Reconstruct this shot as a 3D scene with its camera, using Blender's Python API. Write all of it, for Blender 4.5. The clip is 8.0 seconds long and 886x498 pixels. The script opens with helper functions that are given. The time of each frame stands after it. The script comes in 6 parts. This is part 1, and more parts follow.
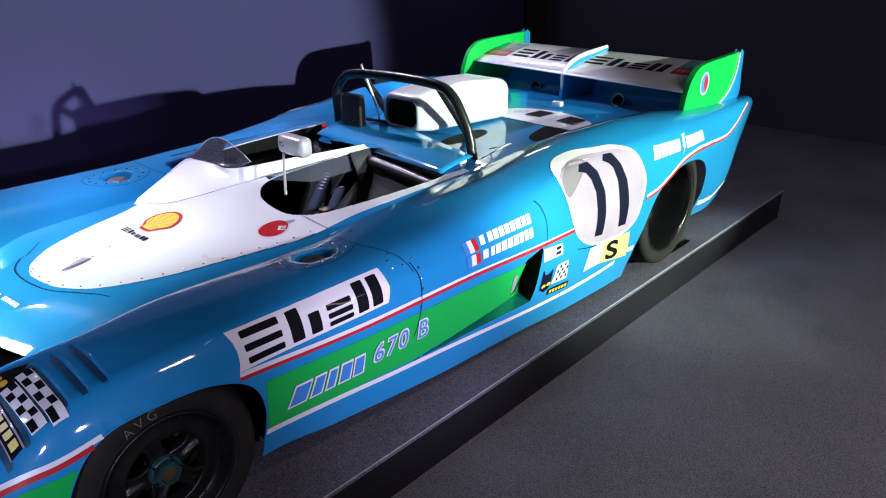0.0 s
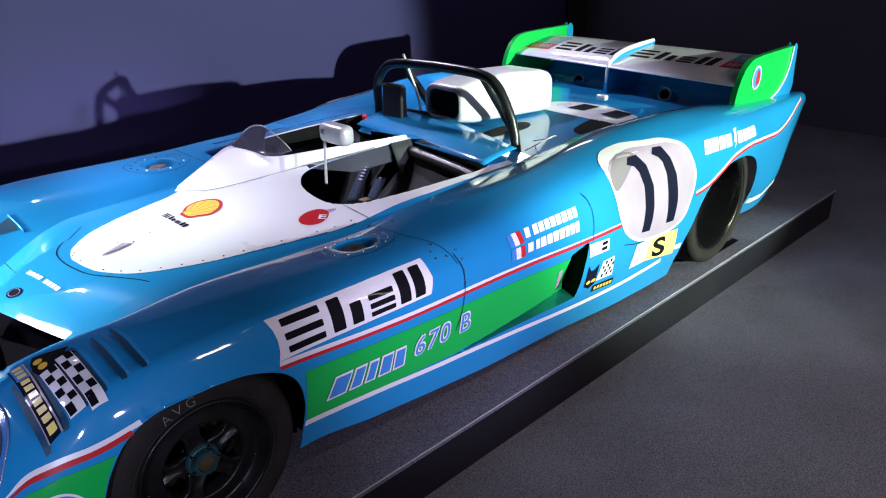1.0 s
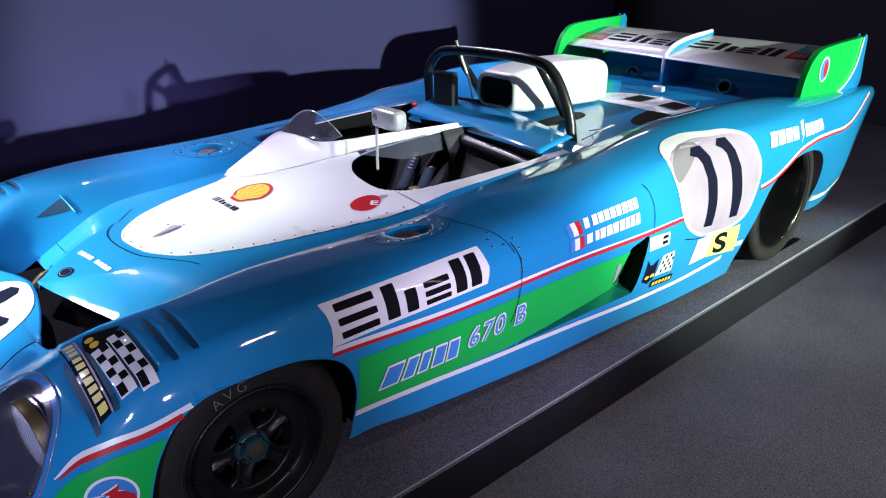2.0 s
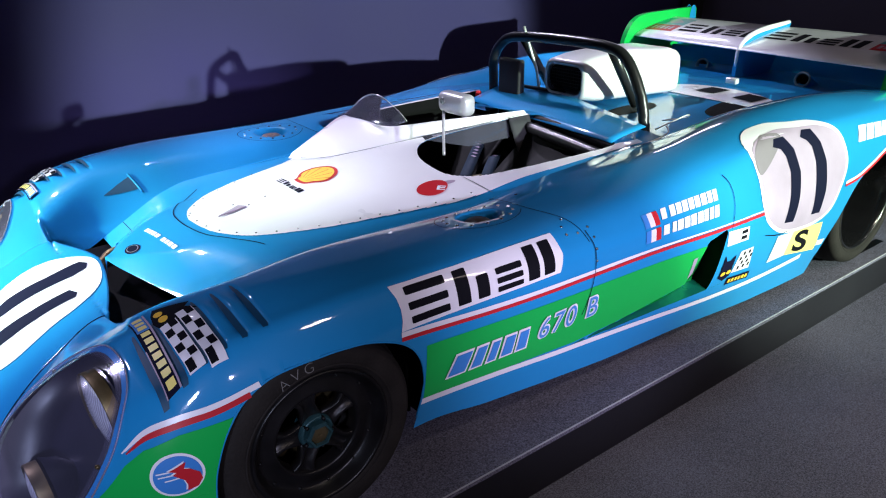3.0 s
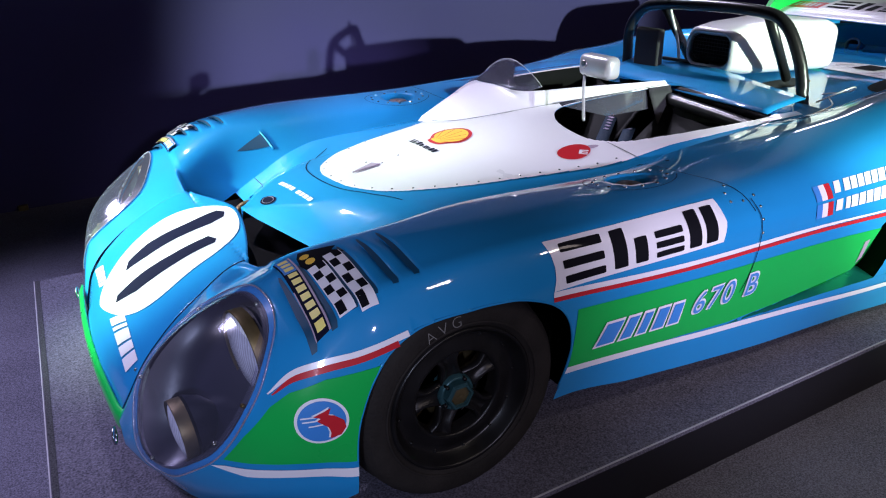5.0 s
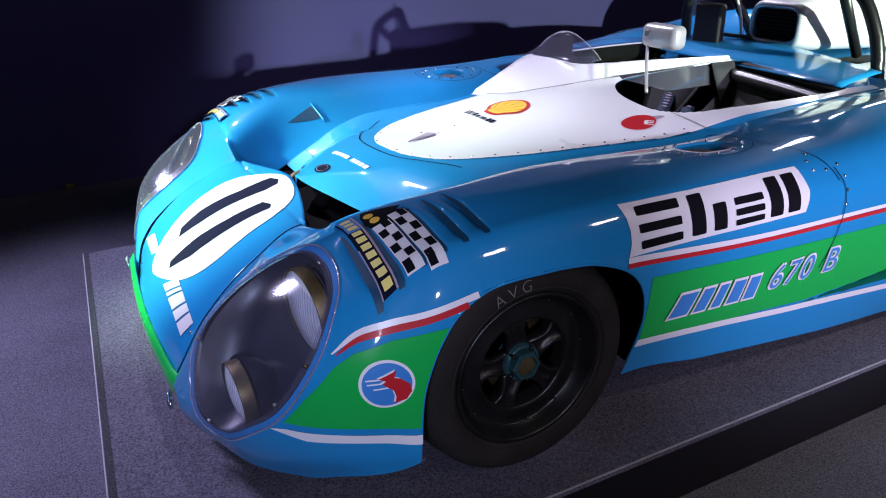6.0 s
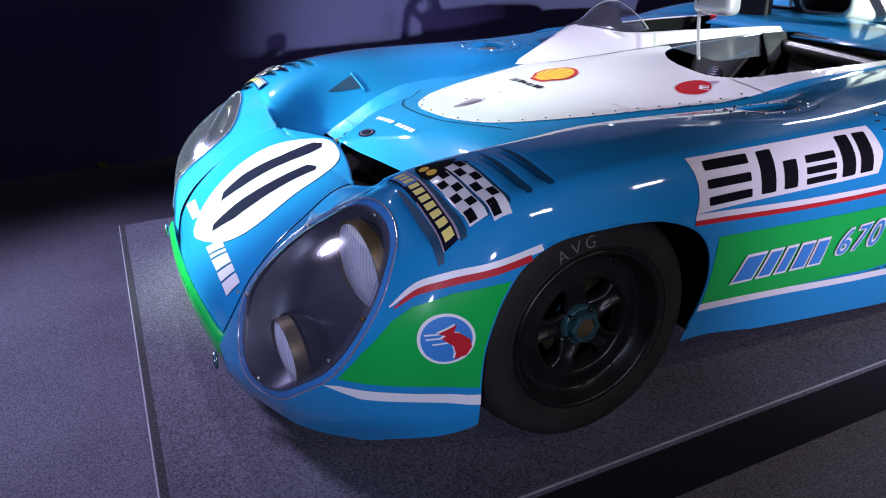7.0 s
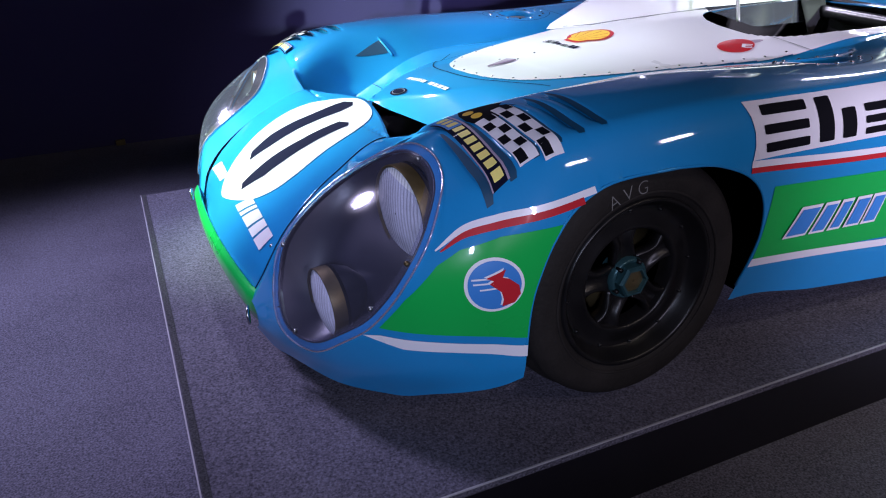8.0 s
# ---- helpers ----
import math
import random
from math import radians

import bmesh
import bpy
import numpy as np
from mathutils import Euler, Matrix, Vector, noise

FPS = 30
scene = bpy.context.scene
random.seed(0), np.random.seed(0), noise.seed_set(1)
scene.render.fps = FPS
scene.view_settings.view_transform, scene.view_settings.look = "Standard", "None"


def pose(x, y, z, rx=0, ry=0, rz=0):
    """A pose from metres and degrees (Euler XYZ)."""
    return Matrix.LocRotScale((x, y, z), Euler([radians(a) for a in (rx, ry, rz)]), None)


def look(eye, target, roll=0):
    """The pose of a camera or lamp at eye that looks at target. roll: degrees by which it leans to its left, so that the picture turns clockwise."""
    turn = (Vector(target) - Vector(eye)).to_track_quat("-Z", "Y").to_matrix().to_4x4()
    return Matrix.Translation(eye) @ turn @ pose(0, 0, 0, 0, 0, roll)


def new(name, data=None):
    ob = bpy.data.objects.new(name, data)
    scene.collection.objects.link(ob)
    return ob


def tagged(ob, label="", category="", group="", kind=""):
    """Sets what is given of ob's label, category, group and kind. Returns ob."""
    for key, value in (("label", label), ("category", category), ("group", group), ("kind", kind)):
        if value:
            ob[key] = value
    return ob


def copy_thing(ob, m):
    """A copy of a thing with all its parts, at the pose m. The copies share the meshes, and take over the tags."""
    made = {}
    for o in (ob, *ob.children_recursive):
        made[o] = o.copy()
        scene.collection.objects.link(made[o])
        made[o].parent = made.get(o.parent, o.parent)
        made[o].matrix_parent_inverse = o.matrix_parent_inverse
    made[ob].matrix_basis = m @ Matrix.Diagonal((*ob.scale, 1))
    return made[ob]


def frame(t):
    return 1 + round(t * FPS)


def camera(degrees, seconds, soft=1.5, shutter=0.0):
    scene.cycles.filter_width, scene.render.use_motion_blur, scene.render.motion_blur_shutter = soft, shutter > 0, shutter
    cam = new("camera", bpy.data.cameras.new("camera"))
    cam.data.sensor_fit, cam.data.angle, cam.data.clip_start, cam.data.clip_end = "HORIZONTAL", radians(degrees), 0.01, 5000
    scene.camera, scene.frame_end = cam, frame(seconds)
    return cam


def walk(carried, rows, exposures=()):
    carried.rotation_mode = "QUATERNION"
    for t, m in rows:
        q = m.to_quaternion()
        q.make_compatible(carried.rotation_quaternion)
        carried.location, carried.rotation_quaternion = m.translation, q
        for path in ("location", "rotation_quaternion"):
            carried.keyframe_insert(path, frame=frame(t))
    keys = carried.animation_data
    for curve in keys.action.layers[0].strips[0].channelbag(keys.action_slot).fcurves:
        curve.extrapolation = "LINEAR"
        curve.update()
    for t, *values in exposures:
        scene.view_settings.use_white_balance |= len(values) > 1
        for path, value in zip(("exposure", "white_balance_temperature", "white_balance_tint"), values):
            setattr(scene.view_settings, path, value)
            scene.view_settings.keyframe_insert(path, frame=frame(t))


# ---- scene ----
cam = camera(63.8, 8.0, soft=1.1)
PATH = [
    (0, (-0.58, -2.375, 1.559), (0.771, -1.14, 0.752), -0.8),
    (0.5, (-0.577, -2.347, 1.536), (0.745, -1.082, 0.729), -0.8),
    (1, (-0.571, -2.311, 1.51), (0.719, -1.013, 0.702), -0.8),
    (2.5, (-0.579, -2.182, 1.419), (0.591, -0.778, 0.607), -0.8),
    (3, (-0.595, -2.142, 1.388), (0.523, -0.696, 0.576), -0.8),
    (3.5, (-0.613, -2.11, 1.362), (0.453, -0.626, 0.549), -0.9),
    (4, (-0.638, -2.075, 1.331), (0.373, -0.553, 0.516), -0.9),
    (4.5, (-0.662, -2.041, 1.298), (0.299, -0.489, 0.482), -0.9),
    (6, (-0.744, -1.94, 1.161), (0.099, -0.323, 0.34), -1.1),
    (6.5, (-0.775, -1.914, 1.113), (0.042, -0.285, 0.289), -1.1),
    (7, (-0.81, -1.891, 1.064), (-0.013, -0.253, 0.236), -1.2),
    (7.5, (-0.836, -1.87, 1.016), (-0.053, -0.228, 0.185), -1.2),
    (8, (-0.869, -1.852, 0.958), (-0.095, -0.208, 0.122), -1.2),
]
walk(cam, [(t, look(eye, target, roll)) for t, eye, target, roll in PATH])

FLOOR = -0.15

# ---- light ----
world = bpy.data.worlds.new("hall_dark")
world.use_nodes = True
world.node_tree.nodes["Background"].inputs[0].default_value = (0.32, 0.36, 0.62, 1)
world.node_tree.nodes["Background"].inputs[1].default_value = 0.032
scene.world = world


def spot(name, eye, target, watts, degrees, blend, colour, radius):
    data = bpy.data.lights.new(name, "SPOT")
    data.energy, data.spot_size, data.spot_blend = watts, radians(degrees), blend
    data.color, data.shadow_soft_size = colour, radius
    ob = new(name, data)
    ob.matrix_world = look(eye, target)
    return ob


COLD = (0.80, 0.76, 1.0)
spot("spot_side", (3.75, -9.5, 2.2), (2.42, 0.0, 0.92), 9800, 19.3, 0.5, (0.80, 1.0, 0.80), 0.06)
spot("spot_flank", (-1.0, -7.4, 2.6), (0.1, -0.9, 0.62), 470, 16, 1.0, (0.76, 0.72, 1.0), 0.11)
spot("spot_flank", (1.1, -7.4, 1.7), (1.0, -0.9, 0.54), 2200, 14, 1.0, (0.76, 0.72, 1.0), 0.09)
spot("spot_front", (-3.7, 1.3, 1.9), (-0.38, 0.26, 0.42), 2500, 20, 0.9, (0.74, 1.0, 0.74), 0.05)
spot("spot_corner", (-2.3, 1.7, 3.2), (-0.80, 0.30, FLOOR), 900, 44, 1.0, (0.68, 0.63, 1.0), 0.30)
spot("spot_floor", (1.5, -3.5, 3.65), (1.9, -2.3, FLOOR), 320, 66, 1.0, (1.0, 0.91, 0.80), 0.15)
spot("spot_floor", (4.7, -3.0, 3.65), (4.4, -1.9, FLOOR), 52, 78, 1.0, (0.96, 0.92, 0.94), 0.15)
# a track of spots over the far side, close to the wall
for x, start, watts in ((0.0, -0.3, 250), (0.9, 0.6, 380), (1.9, 2.3, 330), (2.7, 2.4, 360)):
    spot("spot_track", (start, 1.95, 3.05), (x, 0.38, 0.6), watts, 33, 0.6, COLD, 0.05)
# added fill that brightens the near front corner, no known lamp
spot("spot_nose_fill", (-3.0, -4.8, 2.1), (-0.45, -0.76, 0.42), 520, 15, 1.0, (0.62, 0.70, 1.0), 0.12)
# the hall's own dim ceiling lamps, behind the visitors
for x, y, watts in ((1.2, -5.2, 19), (3.4, -5.0, 19)):
    data = bpy.data.lights.new("hall_lamp", "AREA")
    data.energy, data.shape, data.size, data.size_y, data.color = watts, "RECTANGLE", 0.5, 0.2, (1.0, 0.84, 0.80)
    new("hall_lamp", data).matrix_world = look((x, y, 3.6), (x * 0.7, 0.0, 0.0))
# a long lamp over the far corner of the display
for x, y in ((5.5, 2.25),):
    data = bpy.data.lights.new("corner_lamp", "AREA")
    data.energy, data.shape, data.size, data.size_y, data.color = 10, "RECTANGLE", 0.7, 0.12, (0.80, 0.78, 1.0)
    new("corner_lamp", data).matrix_world = look((x, y, 2.5), (x - 2.2, 0.0, 0.6))
scene.view_settings.exposure = 0.0


# ---- materials ----
def material(name, colour, rough=0.5, metal=0.0, coat=0.0, vary=0.08, scale=6.0, bump=0.0, fine=300.0, rough_vary=0.08, gloss_level=0.5):
    """A surface with a base colour that drifts at two scales, uneven gloss and fine relief."""
    m = bpy.data.materials.new(name)
    m.use_nodes = True
    nodes, links = m.node_tree.nodes, m.node_tree.links
    b = nodes["Principled BSDF"]
    b.inputs["Metallic"].default_value = metal
    b.inputs["Specular IOR Level"].default_value = gloss_level
    b.inputs["Coat Weight"].default_value = coat
    b.inputs["Coat Roughness"].default_value = 0.04
    at = nodes.new("ShaderNodeTexCoord")
    big, small = nodes.new("ShaderNodeTexNoise"), nodes.new("ShaderNodeTexNoise")
    big.inputs["Scale"].default_value, small.inputs["Scale"].default_value = scale, fine
    big.inputs["Detail"].default_value, small.inputs["Detail"].default_value = 5, 2
    for n in (big, small):
        links.new(at.outputs["Object"], n.inputs["Vector"])
    both = nodes.new("ShaderNodeMath")
    both.operation = "MULTIPLY_ADD"
    both.inputs[1].default_value = 0.35
    links.new(small.outputs["Fac"], both.inputs[0])
    links.new(big.outputs["Fac"], both.inputs[2])
    ramp = nodes.new("ShaderNodeMapRange")
    ramp.inputs["From Min"].default_value, ramp.inputs["From Max"].default_value = 0.35, 1.0
    ramp.inputs["To Min"].default_value, ramp.inputs["To Max"].default_value = 1 - vary, 1 + vary
    links.new(both.outputs[0], ramp.inputs["Value"])
    tint = nodes.new("ShaderNodeVectorMath")
    tint.operation = "SCALE"
    tint.inputs[0].default_value = colour
    links.new(ramp.outputs[0], tint.inputs["Scale"])
    links.new(tint.outputs[0], b.inputs["Base Color"])
    gloss = nodes.new("ShaderNodeMapRange")
    gloss.inputs["To Min"].default_value, gloss.inputs["To Max"].default_value = max(0.02, rough - rough_vary), rough + rough_vary
    links.new(big.outputs["Fac"], gloss.inputs["Value"])
    links.new(gloss.outputs[0], b.inputs["Roughness"])
    if bump:
        bp = nodes.new("ShaderNodeBump")
        bp.inputs["Strength"].default_value, bp.inputs["Distance"].default_value = bump, 0.004
        links.new(small.outputs["Fac"], bp.inputs["Height"])
        links.new(bp.outputs[0], b.inputs["Normal"])
    return m


def carpet_material(name, colour):
    """Felted exhibition carpet: fine fibre speckle, soft lie of the pile and faint scuffs."""
    m = material(name, colour, rough=0.95, vary=0.6, scale=2.2, bump=0.55, fine=215.0, rough_vary=0.03)
    nodes = m.node_tree.nodes
    nodes["Principled BSDF"].inputs["Specular IOR Level"].default_value = 0.15
    # the fibre speckle outweighs the slow drift
    both = next(n for n in nodes if n.bl_idname == "ShaderNodeMath")
    both.inputs[1].default_value = 1.1
    drift = nodes.new("ShaderNodeMath")
    drift.operation = "MULTIPLY"
    drift.inputs[1].default_value = 0.35
    m.node_tree.links.new(both.inputs[2].links[0].from_socket, drift.inputs[0])
    m.node_tree.links.new(drift.outputs[0], both.inputs[2])
    span = both.outputs[0].links[0].to_node
    span.inputs["From Min"].default_value, span.inputs["From Max"].default_value = 0.48, 0.98
    return m


def glass_material(name, colour, rough=0.03, haze_film=0.0, ior=1.45):
    """Thin clear sheet: mostly lets light straight through, with a gloss that rises at grazing angles."""
    m = bpy.data.materials.new(name)
    m.use_nodes = True
    nodes, links = m.node_tree.nodes, m.node_tree.links
    out = nodes["Material Output"]
    nodes.remove(nodes["Principled BSDF"])
    clear, shine, mix, fres = (nodes.new("ShaderNode" + k) for k in ("BsdfTransparent", "BsdfGlossy", "MixShader", "Fresnel"))
    clear.inputs["Color"].default_value = (*colour, 1)
    shine.inputs["Roughness"].default_value = rough
    fres.inputs["IOR"].default_value = ior
    links.new(fres.outputs[0], mix.inputs[0])
    links.new(clear.outputs[0], mix.inputs[1])
    links.new(shine.outputs[0], mix.inputs[2])
    # a pale diffuse film paints in the haze and reflections on the sheet
    if haze_film:
        film, both = nodes.new("ShaderNodeBsdfDiffuse"), nodes.new("ShaderNodeMixShader")
        film.inputs["Color"].default_value = (0.52, 0.52, 0.74, 1)
        both.inputs[0].default_value = haze_film
        links.new(mix.outputs[0], both.inputs[1])
        links.new(film.outputs[0], both.inputs[2])
        links.new(both.outputs[0], out.inputs["Surface"])
    else:
        links.new(mix.outputs[0], out.inputs["Surface"])
    return m


BLUE = material("blue_paint", (0.014, 0.234, 0.535), rough=0.35, coat=1.0, vary=0.05, rough_vary=0.05, gloss_level=0.06)
GREEN = material("green_paint", (0.008, 0.40, 0.07), rough=0.3, coat=0.8, vary=0.05, gloss_level=0.15)
WHITE = material("white_paint", (0.79, 0.765, 0.83), rough=0.3, coat=0.6, vary=0.03)
RED = material("red_paint", (0.50, 0.02, 0.03), rough=0.35, coat=0.5, gloss_level=0.12)
BLACK = material("black_paint", (0.006, 0.006, 0.009), rough=0.6, coat=0.06, gloss_level=0.04)
NAVY = material("navy_print", (0.006, 0.007, 0.022), rough=0.6, coat=0.06, gloss_level=0.04)
YELLOW = material("yellow_print", (0.85, 0.52, 0.04), rough=0.35, coat=0.3)
PALE_YELLOW = material("pale_yellow_print", (0.85, 0.72, 0.22), rough=0.35, coat=0.3)
SKY = material("light_blue_print", (0.045, 0.22, 0.60), rough=0.35, coat=0.3)
# for the ramp ledge, darker than the green wall over it
DARK_TEAL = material("dark_teal_gloss", (0.006, 0.15, 0.12), rough=0.3, coat=0.8)
TEAL = material("teal_print", (0.03, 0.32, 0.36), rough=0.35, coat=0.3)
PATCH_GREY = material("dull_clear_patch", (0.22, 0.19, 0.22), rough=0.25, coat=0.6)
GREY_WHITE = material("scuffed_white", (0.36, 0.28, 0.38), rough=0.4, coat=0.3, vary=0.14, scale=9)
RUBBER = material("tyre_rubber", (0.0165, 0.0140, 0.0130), rough=0.75, vary=0.45, scale=11, bump=0.3, fine=140, gloss_level=0.18)
RIM_BLACK = material("black_wheel_paint", (0.006, 0.0055, 0.006), rough=0.32, coat=0.0, vary=0.5, scale=16, gloss_level=0.35)
TUBE_BLACK = material("satin_black_tube", (0.016, 0.016, 0.018), rough=0.3, vary=0.1)
RIM_GLOSS = material("glossy_black_wheel_paint", (0.006, 0.006, 0.007), rough=0.25, coat=0.8, vary=0.2)
STEEL = material("bare_steel", (0.55, 0.55, 0.56), rough=0.25, metal=1.0, vary=0.15)
DULL_STEEL = material("tarnished_steel", (0.30, 0.31, 0.32), rough=0.38, metal=1.0, vary=0.3, scale=20)
BRASS = material("worn_brown_metal", (0.16, 0.12, 0.06), rough=0.45, metal=0.8, vary=0.3, scale=20)
GREEN_STEEL = material("green_anodised_nut", (0.030, 0.085, 0.098), rough=0.32, metal=0.5, vary=0.3, scale=30)
TRIM_BLACK = material("black_interior", (0.003, 0.003, 0.0035), rough=0.6, vary=0.3, scale=12, bump=0.1, gloss_level=0.06)
LEATHER = material("black_padded_vinyl", (0.002, 0.002, 0.0028), rough=0.5, vary=0.3, scale=10, bump=0.15, gloss_level=0.08)
FOAM = material("grey_black_foam", (0.022, 0.022, 0.028), rough=0.8, vary=0.15, bump=0.3)
CHALK = material("faint_chalk", (0.15, 0.145, 0.14), rough=0.9, vary=0.4, scale=60)
STRAP = material("blue_grey_webbing", (0.012, 0.026, 0.050), rough=0.7, vary=0.2, bump=0.3, fine=600, gloss_level=0.15)
SILVER = material("silver_mirror_shell", (0.62, 0.62, 0.64), rough=0.3, metal=0.3, coat=0.5, vary=0.06)
LAMP_INNER = material("black_lamp_bowl", (0.010, 0.010, 0.022), rough=0.34, vary=0.25, gloss_level=0.4)
CAP_BROWN = material("worn_filler_cap", (0.09, 0.065, 0.06), rough=0.5, vary=0.3, scale=30, metal=0.2)
# blue paint darkened to stand for shade inside louvres and scoop
SHADE_BLUE = material("painted_shade_blue", (0.004, 0.05, 0.11), rough=0.5)
LENS = material("fluted_lamp_glass", (0.86, 0.87, 0.94), rough=0.2, metal=0.0, vary=0.3, scale=18, coat=0.8)
flutes, ribs = LENS.node_tree.nodes.new("ShaderNodeTexWave"), LENS.node_tree.nodes.new("ShaderNodeBump")
flutes.bands_direction = "Y"
flutes.inputs["Scale"].default_value, flutes.inputs["Distortion"].default_value = 34.0, 0.6
ribs.inputs["Strength"].default_value, ribs.inputs["Distance"].default_value = 0.45, 0.004
LENS.node_tree.links.new(LENS.node_tree.nodes["Texture Coordinate"].outputs["Object"], flutes.inputs["Vector"])
LENS.node_tree.links.new(flutes.outputs["Fac"], ribs.inputs["Height"])
LENS.node_tree.links.new(ribs.outputs[0], LENS.node_tree.nodes["Principled BSDF"].inputs["Normal"])
CARPET = carpet_material("charcoal_carpet", (0.108, 0.105, 0.145))
CARPET_TOP = carpet_material("platform_carpet", (0.106, 0.101, 0.138))
CARPET_EDGE = carpet_material("platform_carpet_edge", (0.050, 0.050, 0.058))
PLAT_SIDE = material("black_platform_board", (0.005, 0.0042, 0.008), rough=0.45, vary=0.2, scale=3)
ALU = material("grey_edge_strip", (0.36, 0.35, 0.40), rough=0.5, vary=0.3, scale=9)
WALL = material("dark_painted_wall", (0.027, 0.021, 0.100), rough=0.85, vary=0.06, scale=1.2, bump=0.06, fine=90)
# base colour lifted in place of the light that falls on this wall
WALL_SIDE = material("dark_painted_side_wall", (0.088, 0.080, 0.135), rough=0.85, vary=0.08, scale=1.2, bump=0.06, fine=90)
WALL_BLACK = material("black_curtain_wall", (0.012, 0.012, 0.014), rough=0.9, vary=0.2, scale=1.5)
PERSPEX = glass_material("clear_perspex", (0.88, 0.90, 0.96), 0.05, 0.03)
CLEAR = glass_material("clear_sheet", (0.94, 0.95, 0.98), 0.04, 0.0, 1.22)
SMOKED = glass_material("smoked_perspex", (0.36, 0.36, 0.41), 0.12, 0.06)
COVER = glass_material("clear_lamp_cover", (0.80, 0.80, 0.95), 0.12, 0.05, 1.9)
EDGE = glass_material("pale_cover_edge", (0.86, 0.88, 0.95), 0.1, 0.30, 1.9)


# ---- mesh tools ----
def lerp(a, b, f):
    return a + (b - a) * f


def line(rows):
    """A smooth curve through rows of (s, values...), by s; returns a function of s that gives the values."""
    a = np.array(rows, float)
    s, v = a[:, 0], a[:, 1:]
    h, d = np.diff(s)[:, None], np.diff(v, axis=0) / np.diff(s)[:, None]
    m = np.zeros_like(v)
    m[0], m[-1] = d[0], d[-1]
    same = d[:-1] * d[1:] > 0
    m[1:-1] = np.where(same, 2 * d[:-1] * d[1:] / np.where(same, d[:-1] + d[1:], 1), 0)

    def at(q):
        n = int(np.clip(np.searchsorted(s, q) - 1, 0, len(s) - 2))
        f = float(np.clip((q - s[n]) / h[n, 0], 0, 1))
        g = 1 - f
        return v[n] * (1 + 2 * f) * g * g + m[n] * h[n] * f * g * g + v[n + 1] * f * f * (3 - 2 * f) - m[n + 1] * h[n] * f * f * g

    return at


def smooth_row(points, count):
    """count points along a Catmull-Rom curve through the given points, even by length."""
    p = np.array(points, float)
    p = np.vstack([2 * p[0] - p[1], p, 2 * p[-1] - p[-2]])
    out = []
    for n in range(1, len(p) - 2):
        a, b, c, d = p[n - 1], p[n], p[n + 1], p[n + 2]
        for f in np.linspace(0, 1, 16, endpoint=False):
            out.append(0.5 * (2 * b + (c - a) * f + (2 * a - 5 * b + 4 * c - d) * f**2 + (3 * b - a - 3 * c + d) * f**3))
    out.append(p[-2])
    out = np.array(out)
    run = np.r_[0, np.cumsum(np.linalg.norm(np.diff(out, axis=0), axis=1))]
    want = np.linspace(0, run[-1], count)
    return np.stack([np.interp(want, run, out[:, k]) for k in range(out.shape[1])], 1)


def grid_mesh(rows, closed=False):
    """A bmesh of quads over rows of points, all of one length."""
    bm = bmesh.new()
    vs = [[bm.verts.new(p) for p in row] for row in rows]
    for a, b in zip(vs, vs[1:]):
        n = len(a)
        for k in range(n if closed else n - 1):
            q = [a[k], a[(k + 1) % n], b[(k + 1) % n], b[k]]
            if len({v.co.to_tuple(6) for v in q}) == 4:
                bm.faces.new(q)
    return bm


def part(name, bm, mat, parent, label="", smooth=True):
    """Links a bmesh as one mesh object under a thing or a part."""
    me = bpy.data.meshes.new(name)
    bmesh.ops.remove_doubles(bm, verts=bm.verts, dist=1e-6)
    bm.to_mesh(me)
    bm.free()
    for m in mat if isinstance(mat, (list, tuple)) else [mat]:
        me.materials.append(m)
    if smooth:
        me.shade_smooth()
    ob = new(name, me)
    ob.parent = parent
    if label:
        tagged(ob, label)
    return ob


def thing(name, label, category, at=(0, 0, 0), kind="", group=""):
    ob = new(name)
    ob.location = at
    ob.empty_display_size = 0.1
    return tagged(ob, label, category, group, kind)


def solid(ob, thick, offset=-1.0):
    m = ob.modifiers.new("thickness", "SOLIDIFY")
    m.thickness, m.offset = thick, offset
    return ob


def box(x0, x1, y0, y1, z0, z1, bevel=0.0, segments=2):
    bm = bmesh.new()
    bmesh.ops.create_cube(bm, size=1.0, matrix=Matrix.Translation(((x0 + x1) / 2, (y0 + y1) / 2, (z0 + z1) / 2)) @ Matrix.Diagonal((x1 - x0, y1 - y0, z1 - z0, 1)))
    if bevel:
        bmesh.ops.bevel(bm, geom=bm.edges[:], offset=bevel, segments=segments, profile=0.5, affect="EDGES")
    return bm


def tube(points, radius, sides=14, count=0, caps=True):
    """A round tube along points; radius may be a list, one for each point."""
    p = smooth_row(points, count) if count else np.array(points, float)
    r = np.interp(np.linspace(0, 1, len(p)), np.linspace(0, 1, len(radius)), radius) if isinstance(radius, (list, tuple)) else np.full(len(p), radius)
    rows, up = [], Vector((0.13, 0.31, 0.94))
    for n, q in enumerate(p):
        t = Vector(p[min(n + 1, len(p) - 1)] - p[max(n - 1, 0)]).normalized()
        side = t.cross(up).normalized() if abs(t.dot(up)) < 0.98 else t.cross(Vector((1, 0, 0))).normalized()
        top = side.cross(t)
        rows.append([Vector(q) + float(r[n]) * (math.cos(a) * side + math.sin(a) * top) for a in np.linspace(0, 2 * math.pi, sides, endpoint=False)])
    bm = grid_mesh(rows, closed=True)
    if caps:
        bm.verts.ensure_lookup_table()
        bm.faces.new([bm.verts[k] for k in range(sides)][::-1])
        bm.faces.new([bm.verts[k] for k in range(len(bm.verts) - sides, len(bm.verts))])
    return bm


